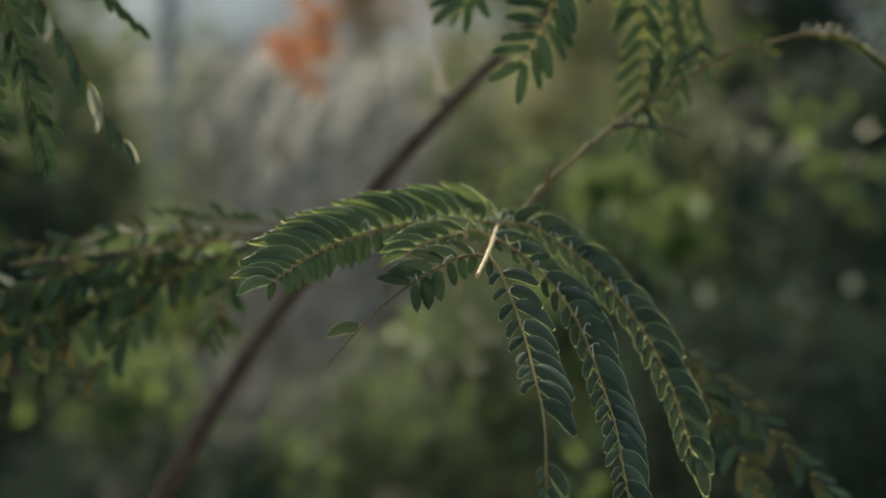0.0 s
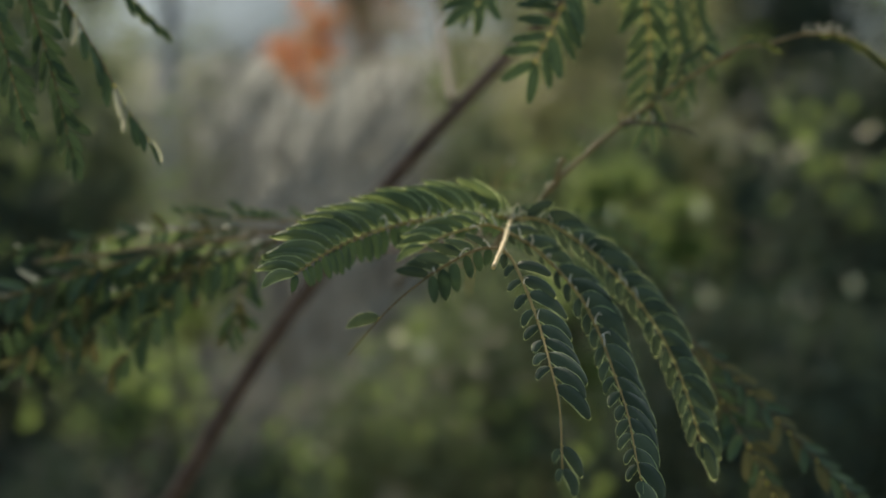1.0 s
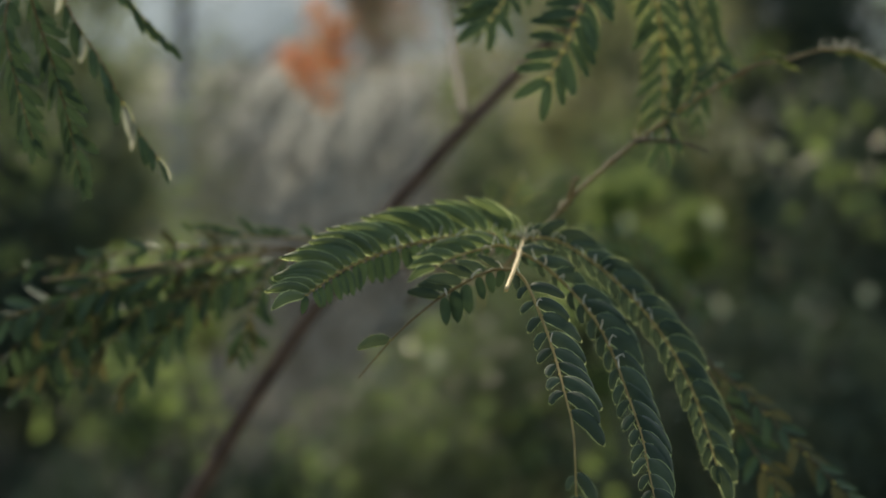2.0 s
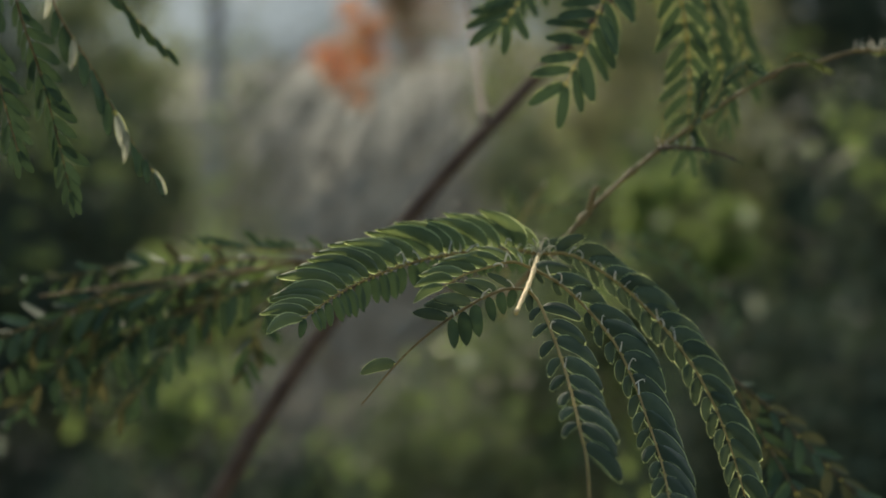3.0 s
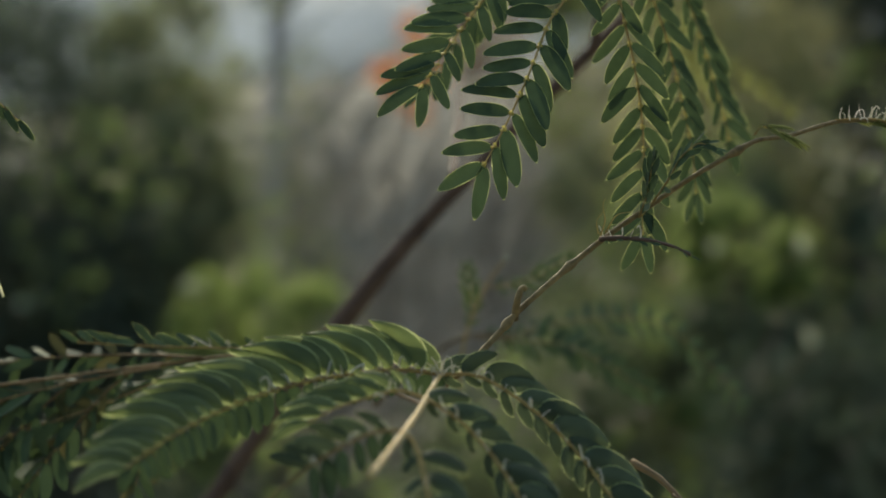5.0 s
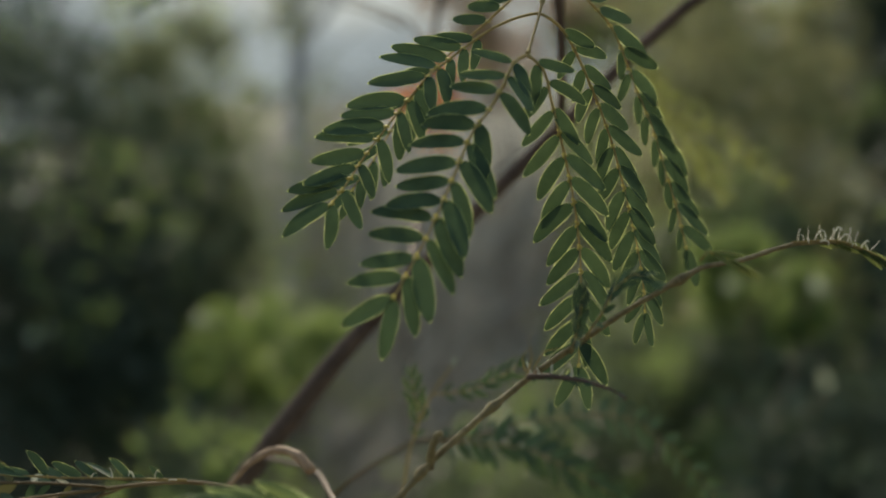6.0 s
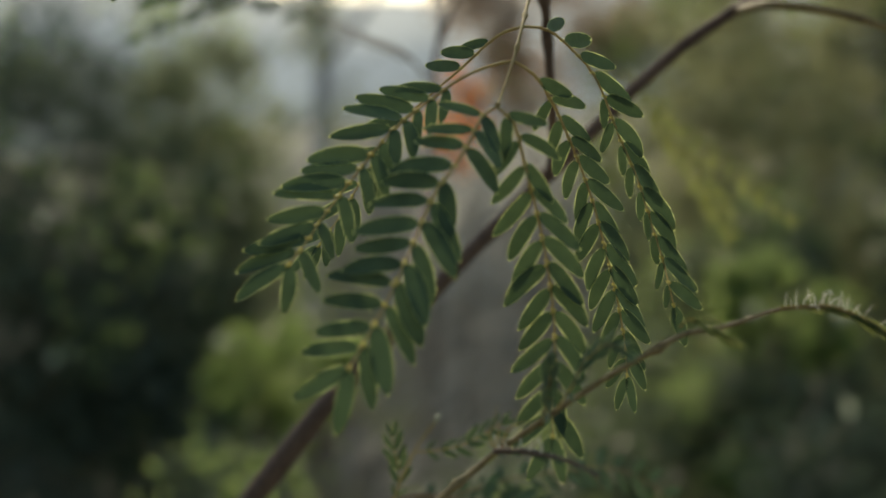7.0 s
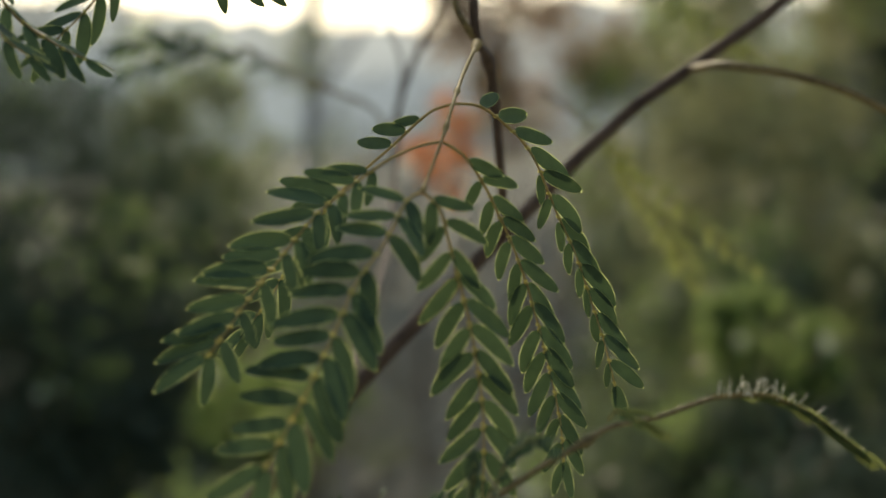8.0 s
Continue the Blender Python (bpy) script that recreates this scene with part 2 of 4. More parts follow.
YOUNG = [leaflet_mesh(40 + s, 0.2, 0.3, 0.2, M_YOUNG, M_MARGIN) for s in range(3)]


def stipel_mesh(seed, curl):
    v, f = tube_data([(0, 0, 0), (0.08, 0, 0.45), (0.25 + 0.2 * curl, 0.05, 0.85), (0.5 * curl + 0.2, 0.1, 0.85 - 0.3 * curl)], 0.07, 0.03, 5, 9, 0.05, seed=seed)
    return mesh_from("stipel", v, f, [M_HAIR])


STIPELS = [stipel_mesh(s, 0.3 + 0.35 * s) for s in range(3)]


def pinna(leaf, pts, face, pairs, length, angle=58.0, fold=8.0, start=0.10, r0=0.00042, seed=0, skip=(), small_base=0.6,
          small_tip=0.75, twist=0.0, shapes=LEAFLETS, jitter=8.0, end=1.0, mat=M_RACHIS, left=1.0, right=1.0, angle2=None, only=0, fold2=None, curls=0, shapes2=None, vary=0.06, droop=10.0):
    """One side stalk of a compound leaf with its two rows of leaflets. face: the way its upper side looks."""
    rng = np.random.default_rng(seed)
    base = np.array(leaf.location)
    v, f = tube_data(np.array(pts) - base, r0, r0 * 0.45, 6, 30, 0.06, seed=seed)
    stalk = child("pinna", mesh_from("pinna", v, f, [mat]), leaf)
    c, total = spline(pts, 200)
    t = np.gradient(c, axis=0)
    t /= np.linalg.norm(t, axis=1)[:, None]
    face = Vector(face).normalized()
    for i in range(pairs):
        s = start + (end - start) * i / (pairs - 1) if pairs > 1 else start
        for side in (-1, 1):
            if (i, side) in skip or side == -only:
                continue
            share = left if side < 0 else right
            j = min(199, int(199 * (s + rng.uniform(-0.004, 0.004) + (0.008 if side > 0 else 0))))
            tan = Vector(t[j])
            nor = (face - face.dot(tan) * tan).normalized()
            across = tan.cross(nor) * side
            size = length * share * rng.uniform(1 - 1.5 * vary, 1 + vary)
            size *= small_base + (1 - small_base) * min(1.0, i / (0.22 * pairs))
            size *= small_tip + (1 - small_tip) * min(1.0, (pairs - 1 - i) / (0.25 * pairs))
            a = radians((angle if side < 0 or angle2 is None else angle2) + rng.normal() * jitter - droop * s)
            if i == pairs - 1:
                a *= 0.55
            ph = radians((fold if side < 0 or fold2 is None else fold2) + rng.normal() * jitter)
            out = (across * math.cos(ph) - nor * math.sin(ph))
            d = (tan * math.cos(a) + out * math.sin(a)).normalized()
            z = (nor * math.cos(ph) + across * math.sin(ph))
            z = (z - z.dot(d) * d).normalized()
            y = z.cross(d)
            m = Matrix((d, y, z)).transposed().to_4x4()
            m = m @ Matrix.Rotation(radians(twist * side + rng.normal() * jitter), 4, "X")
            kinds = shapes2 if shapes2 and side < 0 else shapes
            ob = child("leaflet", kinds[int(rng.integers(len(kinds)))], stalk)
            wide = rng.uniform(0.93, 1.06)
            ob.matrix_basis = Matrix.Translation(Vector(c[j]) - Vector(base)) @ m @ Matrix.Diagonal((size, size * wide * side, size, 1))
    for i in range(curls):
        j = int(199 * (0.03 + 0.5 * i / curls + rng.uniform(0, 0.03)))
        tan = Vector(t[j])
        nor = (face - face.dot(tan) * tan).normalized()
        up = (Vector((0, -0.3, 1)) + nor * 0.4 + Vector(rng.normal(size=3)) * 0.35).normalized()
        m = (up.to_track_quat("Z", "Y").to_matrix() @ Matrix.Rotation(rng.uniform(0, 6.28), 3, "Z")).to_4x4()
        size = rng.uniform(0.0020, 0.0042)
        child("stipel", STIPELS[i % len(STIPELS)], stalk).matrix_basis = Matrix.Translation(Vector(c[j]) - Vector(base)) @ m @ Matrix.Diagonal((size, size, size, 1))
    return stalk


# ---- the setting: ground rising to a hillside ----
def hill(x, y):
    base = 0.0
    if y > 7:
        base = 5.6 * (1 - math.exp(-((y - 7) / 16) ** 1.3)) * (1 + 0.12 * math.sin(x * 0.16 + 1)) + 0.35 * noise.noise((x * 0.3, y * 0.2, 7))
    return base + 0.10 * noise.noise((x * 0.6, y * 0.6, 0)) + 0.03 * noise.noise((x * 3, y * 3, 4))


xs = np.r_[np.linspace(-900, -30, 14), np.linspace(-26, 26, 60), np.linspace(30, 900, 14)]
ys = np.r_[np.linspace(-900, -12, 12), np.linspace(-10, 50, 80), np.linspace(54, 1500, 16)]
gv = [(x, y, hill(x, y)) for y in ys for x in xs]
nx = len(xs)
gf = [(j * nx + i, j * nx + i + 1, (j + 1) * nx + i + 1, (j + 1) * nx + i) for j in range(len(ys) - 1) for i in range(nx - 1)]
ground = tagged(new("ground", mesh_from("ground", gv, gf, [M_SOIL])), "grey-brown bare hillside rising behind the shrubs", "ground", kind="structure")


def blades(rng, centre, radii, count, size, drop=0.0, hollow=0.35, clumps=40, tight=1.0):
    """Many small folded leaves, gathered in clumps inside an uneven ellipsoid."""
    cen = rng.normal(size=(clumps, 3))
    cen /= np.linalg.norm(cen, axis=1)[:, None]
    cen *= (hollow + (1 - hollow) * rng.random((clumps, 1)) ** 0.6)
    which = rng.integers(clumps, size=count)
    reach = float(np.prod(radii)) ** (1 / 3)
    p = cen[which] * np.array(radii) + rng.normal(size=(count, 3)) * (0.55 * tight * reach / clumps ** 0.33) + np.array(centre)
    d = rng.normal(size=(count, 3))
    d[:, 2] -= 0.5 + drop
    d /= np.linalg.norm(d, axis=1)[:, None]
    w = np.cross(d, rng.normal(size=(count, 3)))
    w /= np.linalg.norm(w, axis=1)[:, None]
    nrm = np.cross(d, w)
    s = size * rng.uniform(0.6, 1.3, (count, 1))
    v = np.stack([p, p + d * s * 0.5 + w * s * 0.22 + nrm * s * 0.06, p + d * s, p + d * s * 0.5 - w * s * 0.22 + nrm * s * 0.06], 1).reshape(-1, 3)
    k = np.arange(count)[:, None] * 4
    f = np.concatenate([k + [[0, 1, 2]], k + [[0, 2, 3]]], 0)
    return v, f


def bush(name, at, radii, count, size, mat, label, category="bush", stems=6, seed=0, clumps=40, spread=0.5, lift=None, sprigs=0.12, tight=0.62):
    rng = np.random.default_rng(seed)
    z0 = hill(at[0], at[1])
    b = thing(name, (at[0], at[1], z0), label, category, group="shrubs of the thicket")
    top = np.array([0, 0, (lift if lift is not None else radii[2])])
    for k in range(stems):
        a = 2 * math.pi * (k + rng.random() * 0.6) / stems
        tip = top + np.array([math.cos(a) * radii[0], math.sin(a) * radii[1], rng.uniform(0.0, 0.8) * radii[2]]) * spread * 1.3
        mid = tip * [0.35, 0.35, 0.5] + rng.normal(size=3) * 0.05
        v, f = tube_data([(0, 0, -0.05), mid, tip], 0.012, 0.003, 6, 14, 0.08, seed=seed + k)
        child("limb", mesh_from("limb", v, f, [M_BARK]), b)
    v, f = blades(rng, top, radii, count, size, clumps=clumps, tight=tight)
    tagged(child("crown", mesh_from("crown", v, f, [mat], smooth=False), b), kind="stuff")
    if sprigs:
        # Patches of sun on the crown, drawn with leaves of the lit colour
        v, f = blades(rng, top, np.array(radii) * 1.04, int(count * sprigs), size * 1.1, hollow=0.85, clumps=max(8, clumps // 4), tight=0.45)
        tagged(child("young_growth", mesh_from("young_growth", v, f, [M_BUSHLIT], smooth=False), b, "lighter yellow-green leaves standing for sunlit patches"), kind="stuff")
    return b


bush("bush", (-1.85, 4.9), (0.88, 0.8, 1.08), 44000, 0.04, M_BUSH, "dark green leafy bush in shade with sky gaps", seed=3, clumps=150, sprigs=0.03, lift=1.05, tight=0.95)
bush("bush", (-2.7, 7.5), (1.4, 1.0, 1.62), 9000, 0.055, M_BUSH, "tall dark green bush against the pale sky", seed=4, clumps=120, sprigs=0.04, tight=0.8)
bush("bush", (-1.46, 6.2), (0.36, 0.4, 1.2), 12000, 0.045, M_SAGE, "slim dark green bush at the edge of the slope", seed=14, clumps=60, sprigs=0.05, lift=1.35)
bush("bush", (-1.28, 5.6), (0.26, 0.3, 0.55), 6000, 0.042, M_SAGE, "leafy green bush at the foot of the slope", seed=41, clumps=40, sprigs=0.05, lift=1.4)
bush("low_bush", (-0.73, 4.3), (0.21, 0.2, 0.14), 2600, 0.028, M_BUSHLIT, "low bright green bush, caught light put into its colour", seed=6, lift=1.21, clumps=26)
bush("bush", (1.15, 4.6), (0.42, 0.4, 0.95), 18000, 0.038, M_BUSH, "dark bush filling the gap in the thicket", seed=31, clumps=90, sprigs=0.012, lift=0.84, tight=0.8)
bush("low_bush", (0.42, 3.6), (0.15, 0.12, 0.12), 1500, 0.03, M_BUSHLIT, "small bush with sunlight put into its yellow-green shoots", seed=32, lift=1.36, clumps=8, sprigs=0.0, tight=0.5)
bush("low_bush", (0.3, 3.6), (0.34, 0.25, 0.2), 5000, 0.028, M_BUSHMID, "small green bush with bright shoots among dark undergrowth", seed=15, lift=1.1, clumps=14, sprigs=0.10)
bush("bush", (0.42, 4.6), (0.42, 0.5, 0.82), 13000, 0.038, M_BUSHMID, "mid-green leafy bush with yellowish tips", seed=6, clumps=80, sprigs=0.06)
bush("bush", (0.62, 5.4), (0.36, 0.5, 1.7), 13000, 0.045, M_OLIVE, "tall pale olive bush beside the slope", seed=7, clumps=110, tight=0.75)
bush("bush", (1.55, 6.2), (0.66, 0.5, 2.0), 26000, 0.05, M_BUSH, "tall dark green bush at the back of the thicket", seed=37, clumps=120, tight=0.8, sprigs=0.03)
bush("bush", (0.72, 7.5), (0.7, 0.6, 1.5), 15000, 0.055, M_SAGE, "sparse brownish-green bush high on the slope", seed=17, clumps=70)
bush("bush", (1.0, 3.2), (0.44, 0.5, 0.92), 24000, 0.034, M_BUSH, "deep green dense bush in shade", seed=8, clumps=110, sprigs=0.02, tight=0.75)
bush("low_bush", (0.15, 3.4), (0.5, 0.4, 0.42), 12000, 0.03, M_BUSHMID, "low green undergrowth bush below the leaves", seed=9, lift=0.70, sprigs=0.03)
bush("low_bush", (-0.55, 3.0), (0.45, 0.4, 0.40), 12000, 0.03, M_BUSH, "low dark green undergrowth bush beside the stem", seed=10, lift=0.64, sprigs=0.05)
bush("low_bush", (0.66, 2.9), (0.42, 0.4, 0.45), 14000, 0.03, M_BUSH, "low dark undergrowth bush", seed=11, lift=0.80, sprigs=0.02, tight=0.8)
bush("bush", (-0.25, 9.5), (0.75, 0.6, 0.8), 5000, 0.06, M_RUST, "thin rusty-brown bush high on the slope", seed=18, clumps=40, sprigs=0.03, lift=2.7)
bush("bush", (0.75, 9.0), (0.8, 0.6, 1.6), 16000, 0.06, M_OLIVE, "tall olive bush high on the slope", seed=19, clumps=70, lift=1.8, tight=0.75)
bush("bush", (-1.15, 6.9), (0.42, 0.4, 1.5), 2600, 0.045, M_SAGE, "thin leafy bush at the edge of the slope", seed=33, clumps=40, sprigs=0.05, lift=1.5)
# Three unseen bushes added behind the camera to cut the frontal sky light
bush("bush", (-1.7, -2.1), (1.1, 0.7, 1.5), 9000, 0.06, M_BUSH, "unseen tall dark bush added to block sky light from behind", seed=51, clumps=60, sprigs=0.02)
bush("bush", (0.1, -2.6), (1.2, 0.7, 1.6), 10000, 0.06, M_BUSH, "unseen tall dark bush added to block sky light from behind", seed=52, clumps=60, sprigs=0.02)
bush("bush", (1.9, -2.0), (1.1, 0.7, 1.5), 9000, 0.06, M_BUSH, "unseen tall dark bush added to block sky light from behind", seed=53, clumps=60, sprigs=0.02)
bush("sapling", (-0.66, 8.0), (0.16, 0.15, 0.26), 900, 0.045, M_ORANGE, "slender sapling with glowing orange leaves", "sapling", seed=12, stems=3, clumps=14, sprigs=0.0, lift=2.32 - hill(-0.66, 8.0))


# ---- broad pale leaves added in the thicket, glints of light put into their colour ----
def pale_leaf(at, size, turn):
    rng = np.random.default_rng(int(abs(at[0]) * 9000))
    nv, nf = [], []
    rows = 7
    for i in range(rows):
        u = i / (rows - 1)
        half = 0.34 * math.sin(math.pi * min(0.98, 0.04 + 0.94 * u)) ** 0.75
        for c in (-1, 0, 1):
            nv.append((c * half * size, -size * 0.10 * abs(c), (u - 0.5) * size - 0.25 * size * (u - 0.4) ** 2 + 0.01 * size * rng.normal()))
    for i in range(rows - 1):
        for k in range(2):
            nf.append((i * 3 + k, i * 3 + k + 1, i * 3 + 4 + k, i * 3 + 3 + k))
    leaf = thing("glint_leaf", at, "added broad leaf, a glint of light put into its pale colour", "leaf", "pale leaves in the thicket")
    leaf.rotation_euler = (radians(-38), radians(turn), radians(rng.uniform(-25, 25)))
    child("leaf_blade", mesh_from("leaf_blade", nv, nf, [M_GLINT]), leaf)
    stem = [(0, 0, -0.48 * size), (0.1 * size, 0.1 * size, -0.9 * size), (0.1 * size, 0.5 * size, -1.5 * size)]
    v, f = tube_data(stem, 0.0012, 0.0016, 5, 8, 0.0)
    child("leaf_stem", mesh_from("leaf_stem", v, f, [M_TWIG]), leaf)


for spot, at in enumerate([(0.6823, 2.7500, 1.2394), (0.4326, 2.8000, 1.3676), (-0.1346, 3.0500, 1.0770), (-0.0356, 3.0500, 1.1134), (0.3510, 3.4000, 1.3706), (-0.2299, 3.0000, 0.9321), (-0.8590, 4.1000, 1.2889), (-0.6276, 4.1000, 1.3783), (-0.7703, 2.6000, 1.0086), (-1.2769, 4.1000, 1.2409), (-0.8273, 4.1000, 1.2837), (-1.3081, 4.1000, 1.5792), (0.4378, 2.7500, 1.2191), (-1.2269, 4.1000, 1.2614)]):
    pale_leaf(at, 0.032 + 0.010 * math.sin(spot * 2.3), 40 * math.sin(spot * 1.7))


# ---- the far ridge, blue-grey haze of distance put into its colour and glow ----
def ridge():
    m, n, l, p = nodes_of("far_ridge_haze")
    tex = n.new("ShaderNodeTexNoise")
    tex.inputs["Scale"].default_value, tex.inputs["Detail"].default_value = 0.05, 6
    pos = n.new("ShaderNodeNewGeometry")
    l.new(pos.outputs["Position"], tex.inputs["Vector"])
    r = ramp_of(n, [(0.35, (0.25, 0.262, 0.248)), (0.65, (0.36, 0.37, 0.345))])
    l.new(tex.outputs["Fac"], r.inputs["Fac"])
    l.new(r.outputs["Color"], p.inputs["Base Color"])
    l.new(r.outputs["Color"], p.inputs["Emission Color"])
    # Weak self-glow added to stand for bright haze in front of the ridge
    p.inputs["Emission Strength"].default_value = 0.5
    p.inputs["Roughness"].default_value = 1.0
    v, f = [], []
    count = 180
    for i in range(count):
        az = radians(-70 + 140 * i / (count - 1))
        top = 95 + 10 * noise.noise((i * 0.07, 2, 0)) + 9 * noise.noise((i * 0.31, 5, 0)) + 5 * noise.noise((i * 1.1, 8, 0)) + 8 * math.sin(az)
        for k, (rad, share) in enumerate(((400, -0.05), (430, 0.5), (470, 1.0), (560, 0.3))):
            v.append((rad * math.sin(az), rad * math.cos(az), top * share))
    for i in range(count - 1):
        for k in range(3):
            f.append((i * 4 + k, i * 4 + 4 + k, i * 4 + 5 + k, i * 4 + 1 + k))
    return tagged(new("backdrop", mesh_from("backdrop", v, f, [m])), "far mountain ridge under pale sky, haze put into its blue-grey colour", "mountain", kind="structure")


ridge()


# ---- dry stalks leaning on the slope ----
def dry_stalks():
    rng = np.random.default_rng(77)
    v, f = [], []
    for _ in range(800):
        x, y = rng.uniform(-3.2, 1.4), rng.uniform(6.2, 15)
        z = hill(x, y)
        h = rng.uniform(0.6, 1.9)
        lean = rng.normal(0.85, 0.20) * h
        tip = (x + lean, y + rng.normal() * 0.2, z + h)
        mid = (x + lean * 0.35, y, z + h * 0.55)
        r = rng.uniform(0.003, 0.010) if rng.random() < 0.68 else rng.uniform(0.016, 0.040)
        a, b = tube_data([(x, y, z - 0.03), mid, tip], r, r * 0.3, 4, 6, 0.0, seed=1)
        f += [tuple(q + len(v) for q in t) for t in b]
        v += [tuple(q) for q in a]
    return tagged(new("dry_stalks", mesh_from("dry_stalks", v, f, [M_STRAW])), "pale dry leafless stalks leaning on the grey slope", "dry stalks", kind="stuff")


dry_stalks()


# ---- a bare slender tree on the slope ----
def bare_tree(x, y, height, r):
    z = hill(x, y)
    t = thing("bare_tree", (x, y, z), "slender grey leafless tree standing on the slope", "tree")
    v, f = tube_data([(0, 0, -0.1), (0.05, 0, height * 0.35), (0.02, 0.1, height * 0.7), (0.12, 0.1, height)], r, r * 0.35, 9, 30, 0.05, seed=5)
    child("trunk", mesh_from("trunk", v, f, [M_TRUNK]), t)
    for k, (share, side, rise) in enumerate(((0.45, 0.7, 1.2), (0.58, -0.6, 1.1), (0.72, 0.5, 0.9), (0.82, -0.4, 0.7))):
        p = np.array([0.04, 0.05, height * share])
        v, f = tube_data([p, p + [side * 0.5, 0.1, rise * 0.45], p + [side, 0.2, rise]], r * 0.42, r * 0.12, 7, 14, 0.05, seed=6 + k)
        child("limb", mesh_from("limb", v, f, [M_TRUNK]), t)


bare_tree(-1.70, 10.0, 5.2, 0.075)

# ---- the shrub: its main stem, side stem and the branch ----
shrub = thing("shrub_stem", (-0.1191, 0.7350, 1.1893), "dark reddish-brown woody stem leaning across the thicket", "stem")
tube("main_stem", [(-0.36, 0.66, -0.05), (-0.31, 0.68, 0.6)] + [(-0.1518, 0.7350, 1.1320), (-0.1191, 0.7350, 1.1893), (-0.0864, 0.7350, 1.2450), (-0.0562, 0.7350, 1.2877), (-0.0211, 0.7350, 1.3329), (0.0155, 0.7350, 1.3721), (0.0653, 0.7350, 1.4224), (0.0938, 0.7350, 1.4507), (0.1212, 0.7350, 1.4699), (0.1503, 0.7350, 1.4907), (0.1805, 0.7250, 1.5159)], 0.0105, 0.0018, M_BARK, shrub, sides=10, n=70, lumps=0.05, swell=((0.83, 0.0008, 0.02),))
tube("side_branch", [(0.1193, 0.7350, 1.4680), (0.1284, 0.6950, 1.4624), (0.1536, 0.6900, 1.4567), (0.1751, 0.6900, 1.4472), (0.1990, 0.7000, 1.4333)], 0.0017, 0.0012, M_TWIG, shrub, sides=8, n=26)
tube("side_stem", [(0.0563, 0.7350, 1.4135), (0.0585, 0.6850, 1.4246), (0.0571, 0.6550, 1.4556), (0.0552, 0.6300, 1.4599), (0.0546, 0.6250, 1.4702), (0.0541, 0.6250, 1.4889)], 0.0017, 0.0012, M_BARK, shrub, sides=8, n=40, swell=((0.55, 0.0007, 0.02), (0.66, 0.0009, 0.03)))
tube("side_stem", [(0.0552, 0.6300, 1.4593), (0.0525, 0.6250, 1.4632), (0.0499, 0.6250, 1.4679), (0.0487, 0.6250, 1.4750)], 0.0010, 0.0008, M_TWIG, shrub, sides=7, n=16, lumps=0.1)
tube("side_stem", [(0.0040, 0.7350, 1.3652), (0.0020, 0.7850, 1.3830), (-0.0014, 0.8750, 1.4177), (-0.0078, 0.9500, 1.4600), (-0.0065, 0.9500, 1.4868), (0.0043, 0.9500, 1.5161), (0.0190, 0.9500, 1.5401), (0.0298, 0.9500, 1.5614)], 0.0016, 0.0014, M_BARK, shrub, sides=7, n=40)
tube("arching_branch", [(0.0541, 0.6250, 1.4889), (0.0441, 0.6100, 1.5173), (0.0172, 0.5900, 1.5250), (-0.0068, 0.5800, 1.5094), (-0.0125, 0.5750, 1.4909), (-0.0985, 0.5250, 1.4255), (-0.1056, 0.5000, 1.4100)], 0.0012, 0.0009, M_TWIG, shrub, sides=7, n=40)
tube("bare_twig", [(-0.0100, 0.9500, 1.4755), (-0.0213, 0.9500, 1.4883), (-0.0375, 0.9500, 1.4953), (-0.0565, 0.9500, 1.5042), (-0.0812, 0.9500, 1.5177)], 0.0008, 0.0005, M_TWIG, shrub, sides=6, n=20)
tube("bare_twig", [(-0.0065, 0.9500, 1.4868), (-0.0046, 0.9500, 1.5055), (-0.0105, 0.9500, 1.5245), (-0.0173, 0.9500, 1.5489)], 0.0009, 0.0007, M_BARK, shrub, sides=6, n=20)
tube("bare_twig", [(0.0043, 0.9500, 1.5161), (0.0173, 0.9400, 1.5194), (0.0342, 0.9250, 1.5215)], 0.0008, 0.0005, M_BARK, shrub, sides=6, n=14)

tube("side_stem", [(-0.0495, 0.7340, 1.2965), (-0.0189, 0.6600, 1.3002), (0.0012, 0.5700, 1.3031), (0.0206, 0.4778, 1.3066)], 0.0010, 0.0007, M_BARK, shrub, sides=8, n=30)

branch = thing("twig", (0.0227, 0.4850, 1.3078), "thin green-brown twig with knotted buds and a folded young leaf", "twig")
tube("twig_stem", [(0.0206, 0.4775, 1.3066), (0.0227, 0.4835, 1.3081), (0.0301, 0.4900, 1.3160), (0.0361, 0.4925, 1.3224), (0.0520, 0.5000, 1.3360), (0.0646, 0.5000, 1.3451), (0.0754, 0.5000, 1.3524), (0.0868, 0.5000, 1.3591), (0.0910, 0.5025, 1.3612), (0.0995, 0.5075, 1.3628), (0.1111, 0.5125, 1.3664), (0.1202, 0.5150, 1.3669)], 0.00078, 0.00048, M_TWIG, branch, sides=9, n=110, lumps=0.07, swell=((0.17, 0.0006, 0.010), (0.33, 0.0005, 0.012), (0.70, 0.0006, 0.014)))
tube("bud_stub", [(0.0336, 0.4925, 1.3190), (0.0343, 0.4900, 1.3234), (0.0354, 0.4900, 1.3264), (0.0365, 0.4900, 1.3259)], 0.0010, 0.0007, M_TWIG, branch, sides=7, n=12)
tube("side_shoot", [(0.0537, 0.5000, 1.3378), (0.0578, 0.4975, 1.3380), (0.0647, 0.4950, 1.3374), (0.0703, 0.4925, 1.3359), (0.0742, 0.4900, 1.3339)], 0.0007, 0.0003, M_BARK, branch, sides=7, n=18, lumps=0.12)
